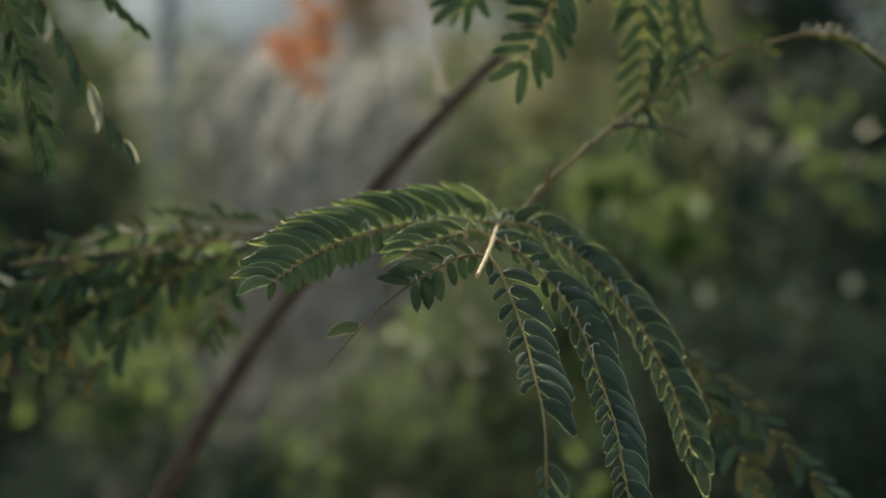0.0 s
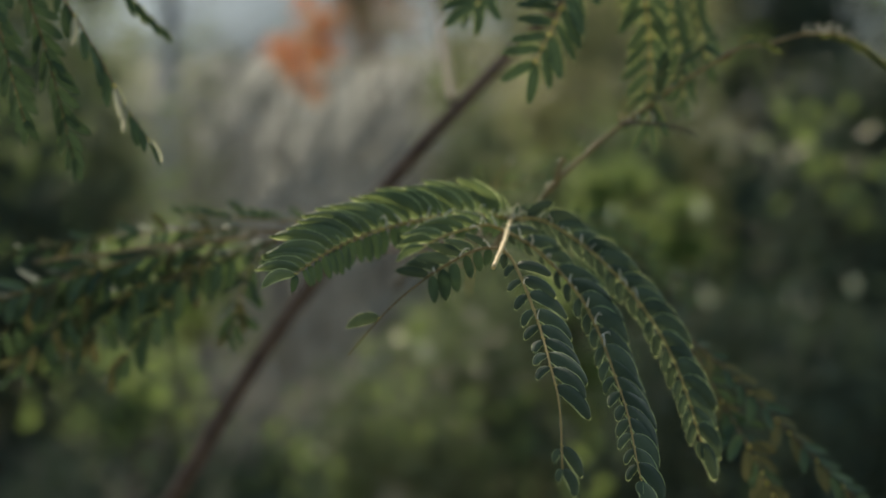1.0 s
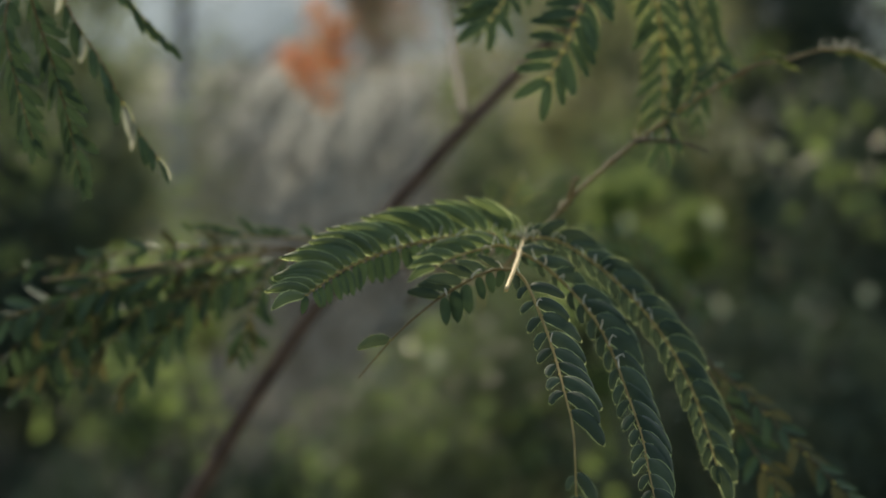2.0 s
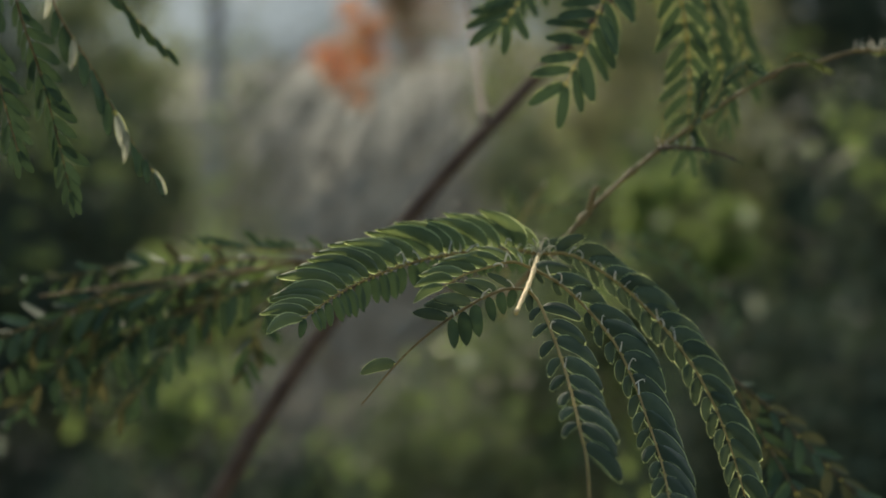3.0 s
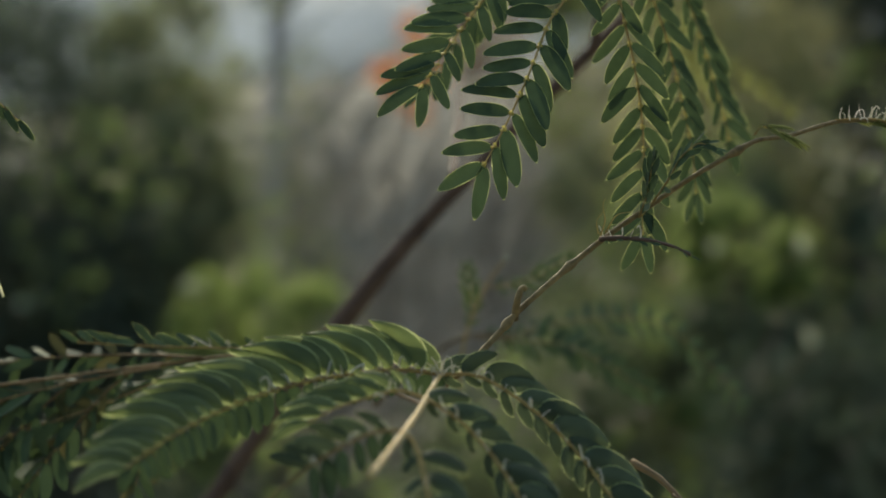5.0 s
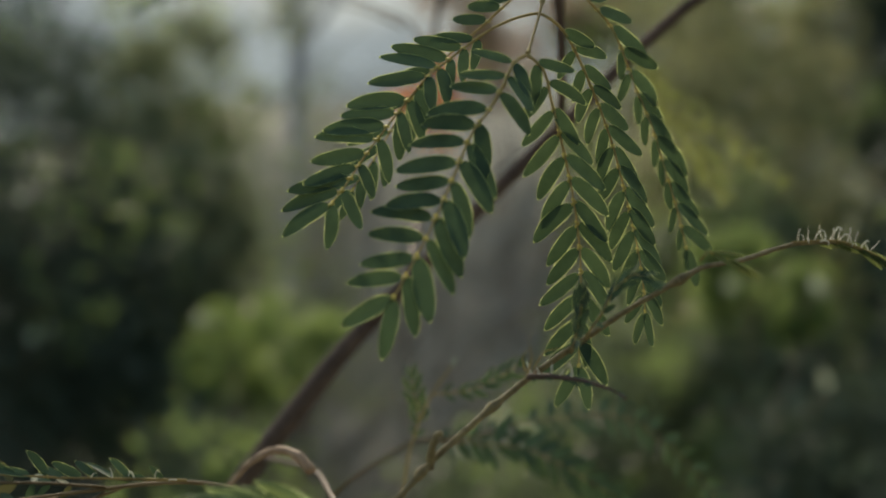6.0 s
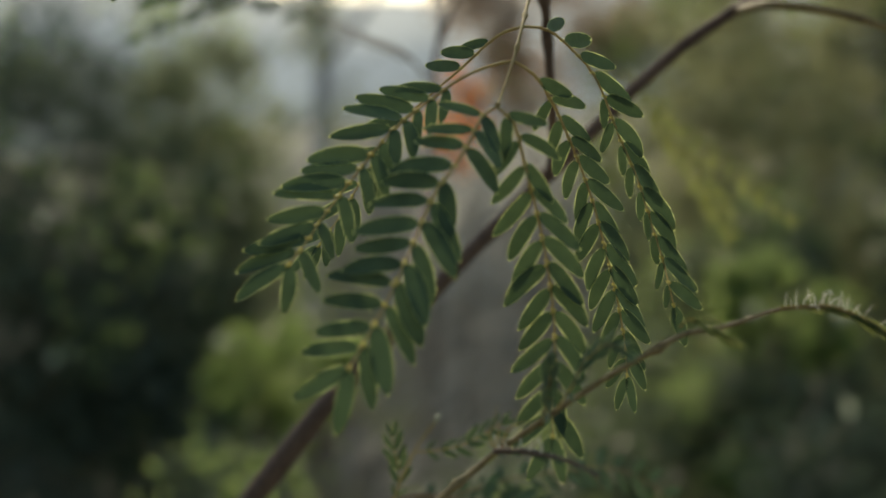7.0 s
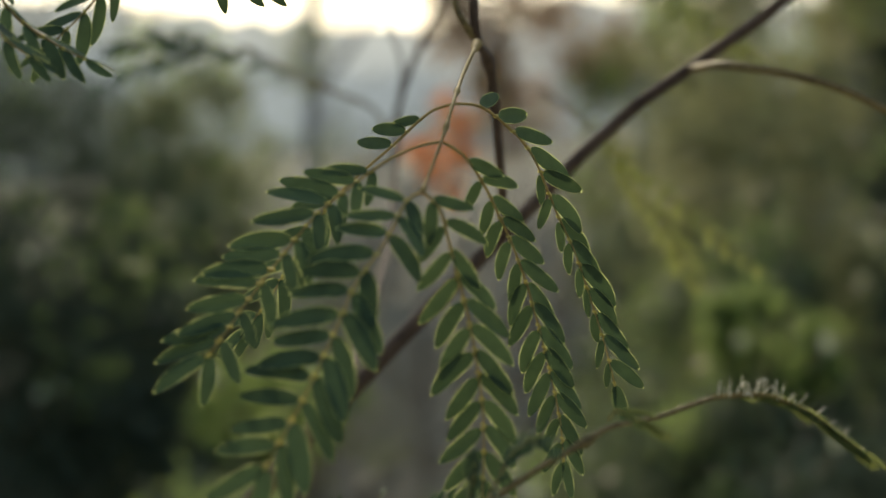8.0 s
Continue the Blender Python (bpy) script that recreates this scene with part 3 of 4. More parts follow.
tube("stipule", [(0.0537, 0.4990, 1.3386), (0.0547, 0.4950, 1.3421), (0.0541, 0.4925, 1.3454), (0.0548, 0.4925, 1.3473)], 0.00022, 0.00005, M_RACHIS, branch, sides=5, n=10)
tube("stipule", [(0.0532, 0.4990, 1.3390), (0.0528, 0.4950, 1.3421), (0.0544, 0.4925, 1.3442)], 0.0002, 0.00005, M_RACHIS, branch, sides=5, n=10)
tube("stipule", [(0.0549, 0.4990, 1.3393), (0.0573, 0.4950, 1.3432), (0.0608, 0.4925, 1.3440)], 0.0002, 0.00006, M_RACHIS, branch, sides=5, n=10)
pinna(branch, [(0.0629, 0.5000, 1.3430), (0.0642, 0.4925, 1.3473), (0.0648, 0.4900, 1.3513), (0.0653, 0.4875, 1.3547)], (-0.5, -0.8, 0.2), 7, 0.0065, angle=25, start=0.1, seed=61, r0=0.00035, shapes=LEAFLETS, jitter=9)
pinna(branch, [(0.0657, 0.5000, 1.3459), (0.0692, 0.4925, 1.3513), (0.0720, 0.4900, 1.3564), (0.0758, 0.4875, 1.3594), (0.0785, 0.4850, 1.3581)], (-0.2, -0.8, 0.6), 8, 0.0055, angle=28, start=0.15, seed=62, r0=0.0003, jitter=9)
pinna(branch, [(0.0537, 0.5000, 1.3378), (0.0578, 0.4975, 1.3380), (0.0647, 0.4950, 1.3374), (0.0703, 0.4925, 1.3359), (0.0742, 0.4900, 1.3339)], (0, -0.6, 0.8), 9, 0.0036, angle=26, start=0.05, seed=63, r0=0.0003, jitter=12, curls=5)
pinna(branch, [(0.0902, 0.5025, 1.3626), (0.0917, 0.5000, 1.3642), (0.0947, 0.4990, 1.3630), (0.0988, 0.4990, 1.3611)], (0, -0.7, 0.7), 4, 0.0064, angle=16, start=0.05, seed=64, r0=0.0003, shapes=YOUNG)
pinna(branch, [(0.1106, 0.5125, 1.3665), (0.1202, 0.5150, 1.3669), (0.1263, 0.5150, 1.3651), (0.1317, 0.5150, 1.3621), (0.1402, 0.5150, 1.3557)], (0.1, -1, 0.1), 20, 0.0082, angle2=17, fold=0, start=0.14, seed=65, r0=0.0005, shapes=YOUNG, jitter=5, only=1, curls=14)
HAIRS = [leaflet_mesh(60 + s, 0.05, 0.6, 1.1, M_HAIR, M_HAIR) for s in range(3)]
pinna(branch, [(0.1108, 0.5120, 1.3668), (0.1202, 0.5145, 1.3672), (0.1262, 0.5145, 1.3654), (0.1317, 0.5145, 1.3624), (0.1393, 0.5145, 1.3564)], (0.1, -1, 0.1), 9, 0.0036, angle=95, fold=0, start=0.10, seed=66, r0=0.0002, shapes=HAIRS, jitter=18, only=-1, small_tip=0.5, small_base=0.9)

# ---- the upper hanging leaf ----
upper = thing("compound_leaf", (0.0578, 0.5835, 1.4490), "hanging feathery green leaf with oval leaflets on arching stalks", "leaf", "hanging leaves")
tube("rachis", [(0.0568, 0.6100, 1.4557), (0.0577, 0.5850, 1.4492), (0.0567, 0.5650, 1.4400), (0.0564, 0.5425, 1.4300), (0.0553, 0.5275, 1.4199), (0.0531, 0.5100, 1.4078)], 0.0006, 0.0003, M_RACHIS, upper, sides=8, n=110, lumps=0.05, swell=((0.05, 0.0009, 0.022), (0.17, 0.0007, 0.016), (0.56, 0.0004, 0.014), (0.75, 0.0004, 0.014), (1.0, 0.0004, 0.02)))
pinna(upper, [(0.0564, 0.5425, 1.4300), (0.0506, 0.5460, 1.4285), (0.0417, 0.5500, 1.4215), (0.0341, 0.5530, 1.4157), (0.0264, 0.5550, 1.4086), (0.0183, 0.5550, 1.3965), (0.0138, 0.5530, 1.3882), (0.0089, 0.5500, 1.3806)], (-0.1, -1, 0.15), 15, 0.0126, seed=21, skip=((0, -1), (1, -1), (3, 1), (4, 1), (5, 1), (2, -1), (3, -1), (4, -1), (5, -1), (6, -1), (7, 1), (9, 1), (10, -1), (12, 1)), start=0.12, angle=40, angle2=46, small_base=0.7, jitter=6, r0=0.00036)
pinna(upper, [(0.0553, 0.5275, 1.4199), (0.0504, 0.5260, 1.4187), (0.0438, 0.5230, 1.4152), (0.0341, 0.5200, 1.4075), (0.0296, 0.5160, 1.4027), (0.0221, 0.5130, 1.3927), (0.0171, 0.5100, 1.3853), (0.0140, 0.5070, 1.3797), (0.0107, 0.5050, 1.3748)], (-0.1, -1, 0.15), 15, 0.0140, seed=22, skip=((5, 1), (8, -1), (10, -1), (12, -1)), start=0.24, angle=54, angle2=50, fold=2, left=0.74, small_base=0.85, small_tip=1.0, jitter=6, droop=0, r0=0.00036)
pinna(upper, [(0.0531, 0.5100, 1.4078), (0.0503, 0.5080, 1.4058), (0.0482, 0.5035, 1.4005), (0.0458, 0.5005, 1.3955), (0.0417, 0.4970, 1.3889), (0.0384, 0.4930, 1.3800), (0.0356, 0.4895, 1.3725), (0.0316, 0.4860, 1.3635), (0.0270, 0.4830, 1.3547)], (0.1, -1, 0.15), 14, 0.0130, seed=23, start=0.06, angle=50, angle2=72, fold=3, left=1.1, small_base=0.75, small_tip=0.92, jitter=7, droop=10, skip=((3, -1),), r0=0.00038)
pinna(upper, [(0.0531, 0.5100, 1.4078), (0.0567, 0.5100, 1.4042), (0.0584, 0.5110, 1.3977), (0.0614, 0.5135, 1.3853), (0.0634, 0.5150, 1.3752), (0.0647, 0.5170, 1.3644), (0.0649, 0.5175, 1.3535), (0.0646, 0.5175, 1.3481), (0.0645, 0.5175, 1.3396)], (0.1, -1, 0.05), 14, 0.0122, seed=24, start=0.04, angle=39, angle2=50, small_base=0.75, small_tip=0.9, jitter=7, droop=4, r0=0.00036)
pinna(upper, [(0.0553, 0.5275, 1.4199), (0.0597, 0.5290, 1.4172), (0.0640, 0.5340, 1.4109), (0.0687, 0.5400, 1.4006), (0.0722, 0.5430, 1.3912), (0.0751, 0.5450, 1.3806), (0.0777, 0.5475, 1.3699), (0.0797, 0.5490, 1.3588), (0.0803, 0.5500, 1.3509)], (0.2, -1, 0.1), 15, 0.0126, seed=25, start=0.09, angle=30, angle2=46, right=0.85, small_base=0.85, jitter=7, droop=2, fold2=25, skip=((0, 1),), r0=0.00036)
pinna(upper, [(0.0564, 0.5425, 1.4300), (0.0617, 0.5490, 1.4304), (0.0669, 0.5560, 1.4273), (0.0730, 0.5620, 1.4207), (0.0785, 0.5680, 1.4076), (0.0827, 0.5720, 1.3983), (0.0863, 0.5750, 1.3873), (0.0895, 0.5765, 1.3768), (0.0919, 0.5775, 1.3670)], (0.3, -1, 0.2), 14, 0.0142, seed=26, start=0.10, angle=28, angle2=26, right=0.6, small_base=0.8, jitter=7, droop=0, fold2=45, skip=((0, 1), (1, 1), (2, 1), (3, 1)), r0=0.00036)

# ---- the front leaf, seen along its stalk ----
front = thing("compound_leaf", (0.0217, 0.4800, 1.3074), "feathery dark green leaf spreading from a pale stalk on the twig", "leaf", "hanging leaves")
tube("rachis", [(0.0217, 0.4800, 1.3074), (0.0202, 0.4725, 1.3074), (0.0189, 0.4575, 1.3084), (0.0158, 0.4275, 1.3019), (0.0118, 0.3875, 1.2957)], 0.0006, 0.00048, M_STALK, front, "pale cream leaf stalk", sides=8, n=30, lumps=0.06, swell=((0.45, 0.0002, 0.03), (0.62, 0.0002, 0.03), (1.0, 0.0001, 0.04)))
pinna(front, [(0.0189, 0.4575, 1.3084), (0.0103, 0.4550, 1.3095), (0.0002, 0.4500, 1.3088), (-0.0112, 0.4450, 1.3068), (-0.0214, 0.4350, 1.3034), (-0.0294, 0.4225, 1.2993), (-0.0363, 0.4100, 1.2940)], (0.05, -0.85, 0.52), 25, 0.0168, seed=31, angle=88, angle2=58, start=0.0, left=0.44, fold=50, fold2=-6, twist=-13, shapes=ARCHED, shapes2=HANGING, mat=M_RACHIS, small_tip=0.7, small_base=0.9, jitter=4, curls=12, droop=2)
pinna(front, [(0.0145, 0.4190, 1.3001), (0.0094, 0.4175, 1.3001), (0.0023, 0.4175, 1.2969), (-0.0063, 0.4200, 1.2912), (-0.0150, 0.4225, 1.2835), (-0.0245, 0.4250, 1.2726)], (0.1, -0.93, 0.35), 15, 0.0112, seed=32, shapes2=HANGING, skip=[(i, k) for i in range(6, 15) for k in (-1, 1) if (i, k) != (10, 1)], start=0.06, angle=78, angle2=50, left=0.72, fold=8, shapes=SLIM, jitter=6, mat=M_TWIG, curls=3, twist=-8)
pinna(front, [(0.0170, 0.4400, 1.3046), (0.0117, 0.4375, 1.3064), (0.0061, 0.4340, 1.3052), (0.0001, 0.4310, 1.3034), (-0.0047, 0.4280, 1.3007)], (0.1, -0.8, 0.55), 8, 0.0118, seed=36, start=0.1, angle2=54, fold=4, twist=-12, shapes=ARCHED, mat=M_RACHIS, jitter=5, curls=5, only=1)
pinna(front, [(0.0145, 0.4190, 1.3001), (0.0172, 0.4150, 1.2976), (0.0202, 0.4050, 1.2904), (0.0230, 0.3925, 1.2813), (0.0246, 0.3775, 1.2730), (0.0259, 0.3675, 1.2649), (0.0256, 0.3550, 1.2528)], (0.2, -0.97, 0.05), 14, 0.0116, seed=33, start=0.02, angle=66, angle2=62, right=0.5, fold=4, fold2=12, twist=-12, skip=((0, -1), (9, 1), (10, -1), (10, 1), (11, -1), (11, 1)), shapes=BROAD, mat=M_RACHIS, jitter=5, curls=3, droop=12, small_base=0.85, small_tip=0.6)
pinna(front, [(0.0170, 0.4400, 1.3046), (0.0233, 0.4375, 1.3010), (0.0299, 0.4350, 1.2948), (0.0359, 0.4275, 1.2870), (0.0399, 0.4200, 1.2780), (0.0426, 0.4100, 1.2686), (0.0443, 0.3975, 1.2607), (0.0447, 0.3850, 1.2528), (0.0452, 0.3775, 1.2472)], (0.35, -0.86, 0.36), 18, 0.0138, seed=34, start=0.0, angle=47, angle2=54, right=0.42, fold=2, fold2=34, twist=-13, shapes=BROAD, mat=M_RACHIS, jitter=4, curls=10, droop=4, small_base=0.62)
pinna(front, [(0.0189, 0.4575, 1.3084), (0.0275, 0.4565, 1.3079), (0.0389, 0.4550, 1.3008), (0.0491, 0.4520, 1.2909), (0.0572, 0.4475, 1.2796), (0.0621, 0.4430, 1.2695), (0.0653, 0.4385, 1.2596), (0.0677, 0.4345, 1.2496)], (0.36, -0.86, 0.36), 20, 0.0136, seed=35, start=0.0, angle=47, angle2=52, right=0.5, fold=2, fold2=26, twist=-13, shapes=BROAD, mat=M_RACHIS, jitter=4, curls=12, droop=4, small_base=0.62)

for k in range(7):
    w = 0.9 * k - 2.4
    at = np.array((0.0189, 0.4560, 1.3086)) + np.array([0.0006 * math.cos(w), -0.0006, 0.0006 * math.sin(w)])
    tip = at + np.array([0.0034 * math.cos(w), -0.0015, 0.0030 * abs(math.sin(w)) + 0.0006])
    bent = tip + np.array([0.0012 * math.sin(w), 0.0003, -0.0012])
    tube("stipule", [at, (at + tip) / 2 + np.array([0, 0, 0.0006]), tip, bent], 0.00022, 0.00008, M_HAIR, front, sides=5, n=9)

# ---- the leaf lying to the side, seen edge on ----
side = thing("compound_leaf", (-0.0428, 0.5600, 1.3069), "drooping feathery leaf seen edge on with hanging leaflets", "leaf", "hanging leaves")
tube("rachis", [(0.0220, 0.4900, 1.3095), (0.0133, 0.5100, 1.2984), (0.0031, 0.5600, 1.2948), (-0.0123, 0.5620, 1.3021), (-0.0277, 0.5640, 1.3064), (-0.0428, 0.5600, 1.3069), (-0.0724, 0.5520, 1.3036), (-0.0996, 0.5460, 1.3002), (-0.1331, 0.5380, 1.2957)], 0.0007, 0.0004, M_BROWNISH, side, sides=8, n=40)
pinna(side, [(-0.0539, 0.5560, 1.3055), (-0.0613, 0.5540, 1.2983), (-0.0668, 0.5520, 1.2870), (-0.0715, 0.5520, 1.2719)], (0, -0.92, 0.3), 10, 0.0115, seed=41, angle=48, fold=28, jitter=20, small_tip=0.6, shapes=SIDE, mat=M_BROWNISH)
pinna(side, [(-0.0724, 0.5520, 1.3031), (-0.0794, 0.5480, 1.2965), (-0.0922, 0.5460, 1.2816), (-0.1086, 0.5440, 1.2593)], (0, -0.9, 0.32), 14, 0.0120, seed=42, angle=48, fold=28, jitter=20, small_tip=0.6, shapes=SIDE, mat=M_BROWNISH)
pinna(side, [(-0.0850, 0.5480, 1.3017), (-0.0939, 0.5450, 1.2946), (-0.1082, 0.5420, 1.2799), (-0.1244, 0.5400, 1.2633)], (0, -0.9, 0.32), 14, 0.0120, seed=46, angle=48, fold=28, jitter=20, small_tip=0.6, shapes=SIDE, mat=M_BROWNISH)
pinna(side, [(-0.0996, 0.5460, 1.3002), (-0.1082, 0.5420, 1.2928), (-0.1239, 0.5380, 1.2782), (-0.1400, 0.5360, 1.2600)], (0, -0.9, 0.32), 14, 0.0120, seed=43, angle=48, fold=28, jitter=20, small_tip=0.6, shapes=SIDE, mat=M_BROWNISH)
pinna(side, [(-0.0539, 0.5560, 1.3063), (-0.0732, 0.5580, 1.3069), (-0.0964, 0.5600, 1.3060), (-0.1213, 0.5600, 1.3031), (-0.1462, 0.5600, 1.2984)], (0, -0.85, 0.5), 18, 0.0095, seed=44, angle=45, fold=28, jitter=20, small_tip=0.6, shapes=SIDE, mat=M_BROWNISH)
pinna(side, [(-0.0649, 0.5520, 1.3040), (-0.0903, 0.5460, 1.2993), (-0.1115, 0.5400, 1.2938), (-0.1326, 0.5360, 1.2874), (-0.1571, 0.5320, 1.2785)], (0, -0.82, 0.5), 19, 0.0125, seed=45, angle=50, fold=28, jitter=20, small_tip=0.6, shapes=SIDE, mat=M_BROWNISH)
pinna(side, [(-0.0503, 0.5580, 1.3059), (-0.0651, 0.5540, 1.3002), (-0.0831, 0.5480, 1.2927), (-0.1048, 0.5440, 1.2854), (-0.1281, 0.5400, 1.2744)], (0, -0.82, 0.5), 18, 0.0120, seed=47, angle=50, fold=28, jitter=20, small_tip=0.6, shapes=SIDE, mat=M_BROWNISH)
pinna(side, [(-0.1082, 0.5420, 1.2993), (-0.1202, 0.5380, 1.2929), (-0.1339, 0.5340, 1.2820), (-0.1498, 0.5320, 1.2639)], (0, -0.9, 0.32), 13, 0.0115, seed=48, angle=48, fold=28, jitter=20, small_tip=0.6, shapes=SIDE, mat=M_BROWNISH)

pinna(side, [(-0.0323, 0.5520, 1.3088), (-0.0460, 0.5500, 1.3092), (-0.0605, 0.5460, 1.3097), (-0.0735, 0.5425, 1.3105), (-0.0839, 0.5400, 1.3111)], (0.1, -0.9, 0.4), 13, 0.0085, seed=49, angle=50, fold=10, jitter=16, small_tip=0.7, only=1, angle2=42, curls=5)

# ---- the leaf hanging into view above ----
TORN = [leaflet_mesh(70 + s, 0.26, 0.5, 0.3, M_PALE, M_MARGIN) for s in range(2)]
hang = thing("compound_leaf", (-0.1114, 0.4750, 1.3970), "hanging green leaf with a few torn pale leaflets", "leaf", "hanging leaves")
tube("rachis", [(-0.1056, 0.5000, 1.4100), (-0.1114, 0.4750, 1.3955), (-0.1158, 0.4500, 1.3835)], 0.0009, 0.0006, M_RACHIS, hang, sides=8, n=16)
pinna(hang, [(-0.1158, 0.4500, 1.3835), (-0.1136, 0.4500, 1.3707), (-0.1079, 0.4500, 1.3538), (-0.1035, 0.4500, 1.3368), (-0.1006, 0.4500, 1.3248)], (-0.4, -0.9, 0.2), 15, 0.0095, seed=51, angle=34, angle2=40, fold=20, mat=M_BROWNISH, shapes=SIDE[:4])
pinna(hang, [(-0.1131, 0.4650, 1.3891), (-0.1078, 0.4650, 1.3730), (-0.0989, 0.4650, 1.3583), (-0.0899, 0.4650, 1.3415), (-0.0825, 0.4650, 1.3305)], (0.85, -0.3, 0.4), 14, 0.0100, seed=52, angle=34, angle2=34, fold=35, shapes=SIDE[:4] + TORN, mat=M_BROWNISH)
pinna(hang, [(-0.1114, 0.4750, 1.3955), (-0.1036, 0.4800, 1.3889), (-0.0932, 0.4850, 1.3760), (-0.0842, 0.4900, 1.3662)], (0.75, -0.1, 0.65), 9, 0.0085, seed=53, fold=62, angle=25, mat=M_BROWNISH)
pinna(hang, [(-0.1158, 0.4500, 1.3835), (-0.1199, 0.4450, 1.3672), (-0.1170, 0.4450, 1.3504), (-0.1127, 0.4450, 1.3350)], (-0.3, -0.9, 0.3), 13, 0.0095, seed=54, angle=36, fold=15, mat=M_BROWNISH, shapes=SIDE[:4])

# ---- a leaf above, seen against the sky near the end of the path ----
above = thing("compound_leaf", (-0.0167, 0.5500, 1.4762), "backlit hanging leaf with narrow leaflets against the sky", "leaf", "hanging leaves")
tube("rachis", [(-0.0125, 0.5750, 1.4909), (-0.0167, 0.5500, 1.4748), (-0.0262, 0.5300, 1.4637), (-0.0365, 0.5200, 1.4579)], 0.0009, 0.0005, M_RACHIS, above, sides=8, n=18)
pinna(above, [(-0.0153, 0.5450, 1.4735), (-0.0168, 0.5350, 1.4609), (-0.0222, 0.5300, 1.4511), (-0.0268, 0.5250, 1.4440), (-0.0299, 0.5250, 1.4410)], (0.5, -0.7, 0.4), 6, 0.0115, seed=71, angle=50, fold=30, start=0.3)
pinna(above, [(-0.0365, 0.5200, 1.4579), (-0.0370, 0.5150, 1.4508), (-0.0320, 0.5150, 1.4447), (-0.0234, 0.5150, 1.4391), (-0.0185, 0.5150, 1.4367)], (0.3, -0.6, 0.7), 6, 0.0108, seed=72, angle=40, fold=20, start=0.2)
pinna(above, [(-0.0365, 0.5200, 1.4579), (-0.0388, 0.5100, 1.4486), (-0.0331, 0.5050, 1.4405), (-0.0271, 0.5050, 1.4357)], (0.3, -0.8, 0.4), 5, 0.0105, seed=73, angle=38, fold=20, start=0.25)
pinna(above, [(-0.0153, 0.5450, 1.4735), (-0.0060, 0.5450, 1.4668), (0.0020, 0.5500, 1.4619), (0.0113, 0.5500, 1.4590)], (0, -0.8, 0.6), 5, 0.0100, seed=74, angle=55, fold=30, start=0.3)

# ---- leaves of the same shrub further back ----
def back_leaf(label, stalk, rows, length, pairs, seed, mat=M_BROWNISH, shapes=None):
    leaf = thing("compound_leaf", stalk[0], label, "leaf", "leaves further back")
    tube("rachis", stalk, 0.0010, 0.0006, mat, leaf, sides=6, n=16)
    for k, (pts, face) in enumerate(rows):
        pinna(leaf, pts, face, pairs, length, seed=seed + k, angle=50, fold=10, mat=mat, shapes=shapes or SHADE)
    return leaf


OLD = [leaflet_mesh(95 + s, 0.36, 0.1, 0.2, M_OLD, M_OLD) for s in range(3)]
SHADE = [leaflet_mesh(80 + s, 0.33, 0.1, 0.15, M_BLADE, M_BLADE, joint=0.2) for s in range(4)]
WARM = [leaflet_mesh(90 + s, 0.35, 0.1, 0.1, M_WARM, M_MARGIN) for s in range(4)]
back_leaf("drooping blurred leaf with browning tips behind the front leaf", [(0.0621, 0.5250, 1.2822), (0.0686, 0.5200, 1.2788), (0.0750, 0.5150, 1.2728)], [
    ([(0.0715, 0.5150, 1.2755), (0.0865, 0.5100, 1.2635), (0.1029, 0.5050, 1.2466), (0.1155, 0.5000, 1.2334), (0.1326, 0.5000, 1.2163)], (0.4, -0.7, 0.6)),
    ([(0.0750, 0.5150, 1.2728), (0.0847, 0.5100, 1.2548), (0.0933, 0.5000, 1.2386), (0.1035, 0.5000, 1.2181)], (0.3, -0.8, 0.5)),
], 0.0105, 15, 110, mat=M_BROWNISH, shapes=SHADE + OLD)
back_leaf("yellow-green arching leaf behind the hanging leaf", [(0.0600, 0.9900, 1.4997), (0.0741, 0.9750, 1.4877), (0.0877, 0.9600, 1.4734)], [
    ([(0.0741, 0.9750, 1.4877), (0.1007, 0.9500, 1.4614), (0.1235, 0.9400, 1.4393), (0.1554, 0.9300, 1.4103)], (0.3, -0.7, 0.6)),
    ([(0.0877, 0.9600, 1.4734), (0.1032, 0.9500, 1.4482), (0.1183, 0.9400, 1.4264), (0.1303, 0.9300, 1.4028)], (0.3, -0.8, 0.5)),
], 0.0120, 13, 120, shapes=WARM)
back_leaf("yellow-green leaf spreading from the stem above", [(0.0936, 0.9750, 1.5574), (0.1042, 0.9650, 1.5468), (0.1120, 0.9600, 1.5375)], [
    ([(0.1042, 0.9650, 1.5468), (0.1221, 0.9500, 1.5325), (0.1396, 0.9400, 1.5210), (0.1564, 0.9300, 1.5047)], (0.2, -0.7, 0.6)),
], 0.0120, 10, 130, shapes=WARM)
back_leaf("dark arching leaf against the pale sky", [(-0.0326, 1.0500, 1.5010), (-0.0493, 1.0400, 1.5074), (-0.0647, 1.0250, 1.5099)], [
    ([(-0.0647, 1.0250, 1.5099), (-0.0837, 1.0150, 1.5198), (-0.1063, 1.0100, 1.5252), (-0.1333, 1.0000, 1.5202), (-0.1656, 1.0000, 1.5062)], (0, -0.7, 0.7)),
    ([(-0.0974, 1.0100, 1.5242), (-0.1157, 1.0000, 1.5286), (-0.1392, 1.0000, 1.5305), (-0.1599, 1.0000, 1.5250)], (0, -0.7, 0.7)),
], 0.0130, 14, 140)
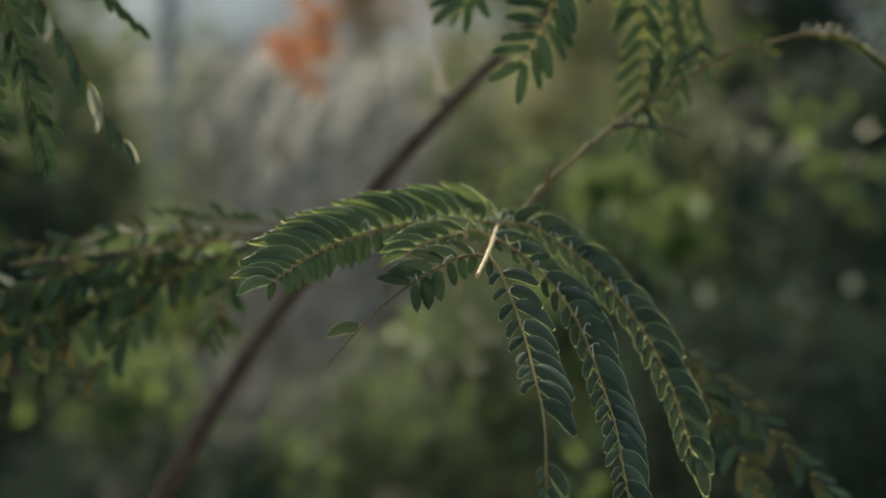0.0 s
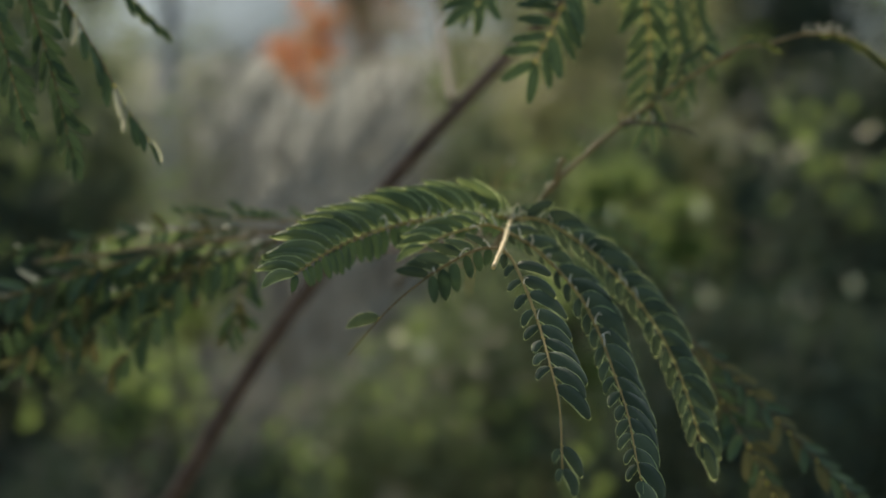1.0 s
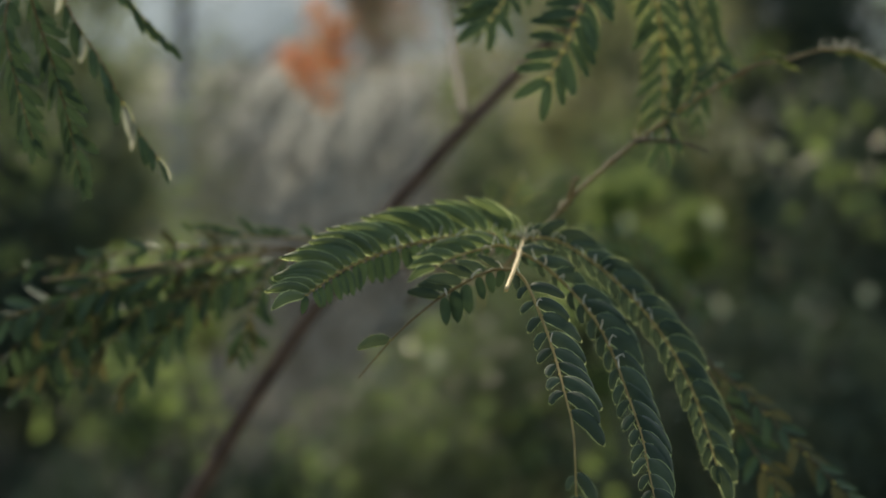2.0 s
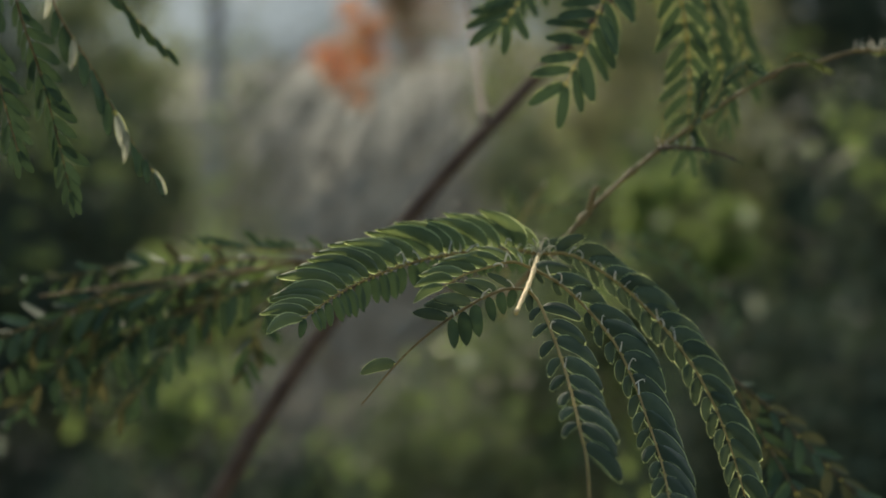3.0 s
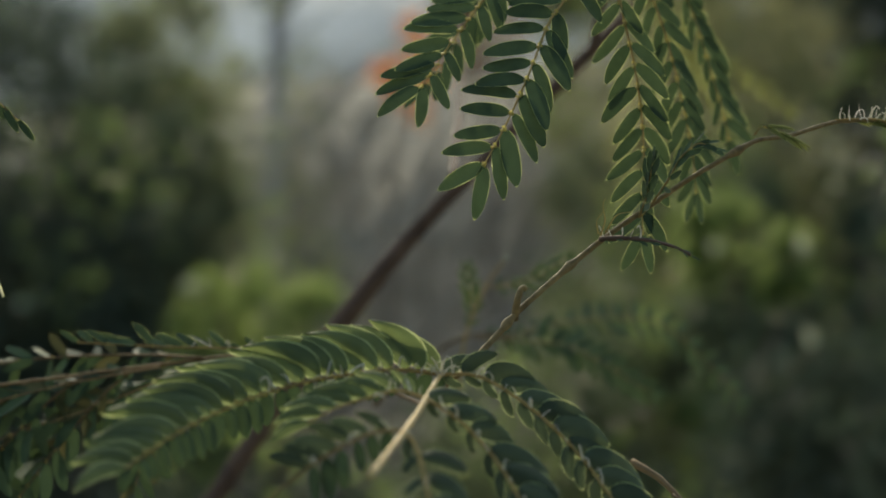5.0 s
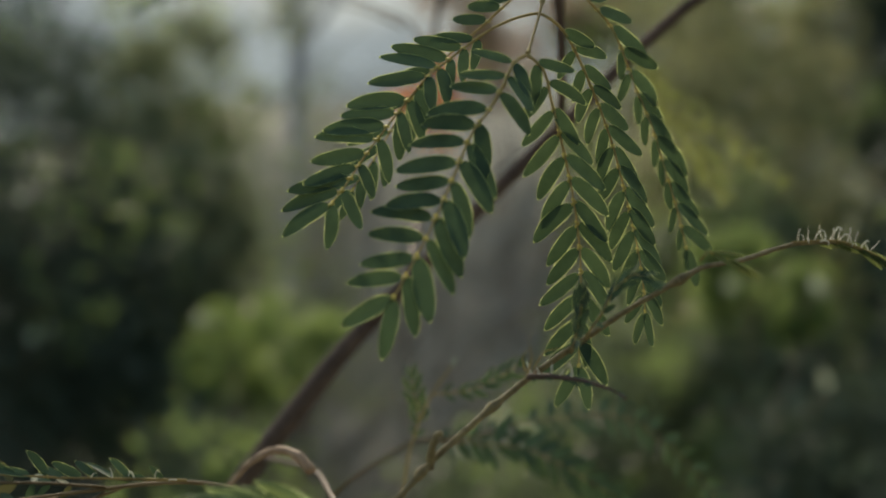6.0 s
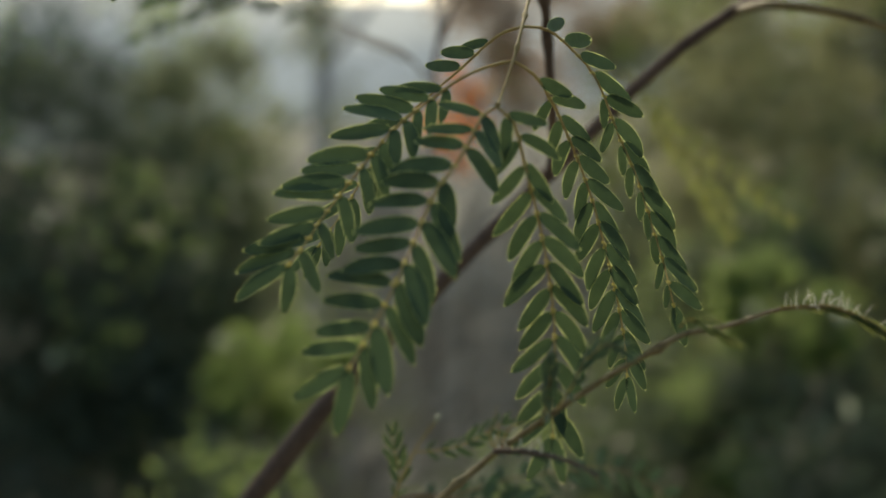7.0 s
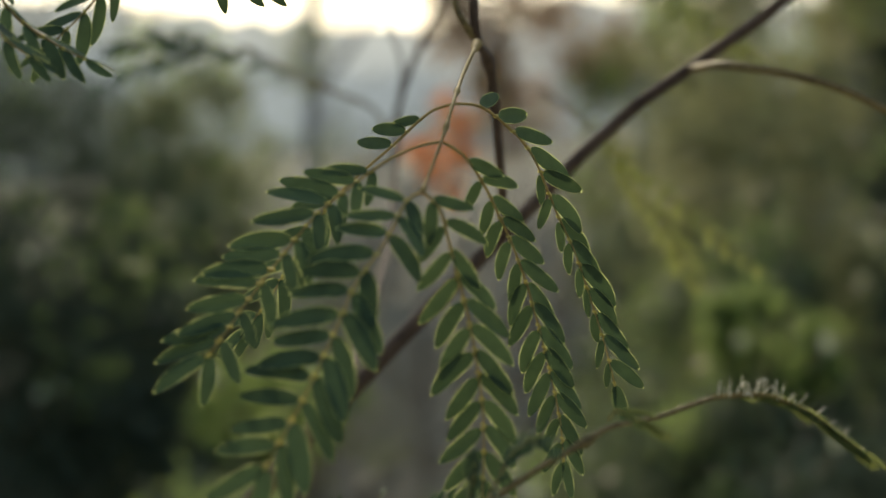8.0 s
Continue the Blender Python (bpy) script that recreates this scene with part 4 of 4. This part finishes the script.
back_leaf("blurred green leaf under the twig", [(-0.0193, 0.6713, 1.2836), (-0.0104, 0.6713, 1.2937), (-0.0009, 0.6841, 1.3001), (0.0114, 0.6905, 1.3067), (0.0260, 0.6969, 1.3067)], [
    ([(0.0133, 0.6905, 1.3067), (0.0312, 0.7033, 1.3048), (0.0502, 0.7097, 1.3012), (0.0773, 0.7225, 1.2851)], (0, -0.92, 0.35)),
    ([(0.0260, 0.6969, 1.3067), (0.0499, 0.7225, 1.3112), (0.0801, 0.7545, 1.3102), (0.0997, 0.7737, 1.2964), (0.1165, 0.7865, 1.2781)], (0, -0.92, 0.35)),
], 0.0112, 15, 150)

# ---- a dry curled stalk and a young shoot ----
dry = thing("dry_stalk", (-0.0281, 0.6000, 1.3053), "curled pale brown dead leaf stalk caught among the leaves", "stalk")
tube("stalk", [(-0.0320, 0.6000, 1.3016), (-0.0265, 0.6000, 1.3079), (-0.0194, 0.6000, 1.3118), (-0.0122, 0.5950, 1.3110), (-0.0075, 0.5915, 1.3072)], 0.0007, 0.0015, M_DRY, dry, sides=7, n=22, lumps=0.12)
shoot = thing("young_shoot", (0.0101, 0.6500, 1.3024), "slender young shoot with a pale round bud", "shoot")
tube("shoot_stem", [(0.0102, 0.6500, 1.2828), (0.0127, 0.6500, 1.3061), (0.0193, 0.6500, 1.3237), (0.0260, 0.6500, 1.3334)], 0.0006, 0.0003, M_RACHIS, shoot, sides=6, n=20)
tube("bud", [(0.0258, 0.6500, 1.3330), (0.0263, 0.6500, 1.3340), (0.0268, 0.6500, 1.3350), (0.0272, 0.6500, 1.3359)], 0.0005, 0.0003, M_PALE, shoot, "pale whitish bud", sides=8, n=8, swell=((0.5, 0.0006, 0.3),))
pinna(shoot, [(0.0138, 0.6500, 1.3095), (0.0155, 0.6500, 1.3178), (0.0149, 0.6450, 1.3249), (0.0143, 0.6450, 1.3290)], (0, -0.9, 0.3), 6, 0.0070, seed=81, angle=40, r0=0.0003)
pinna(shoot, [(0.0202, 0.6500, 1.3245), (0.0285, 0.6500, 1.3254), (0.0372, 0.6450, 1.3284), (0.0457, 0.6400, 1.3336)], (0, -0.9, 0.3), 7, 0.0070, seed=82, angle=40, r0=0.0003)
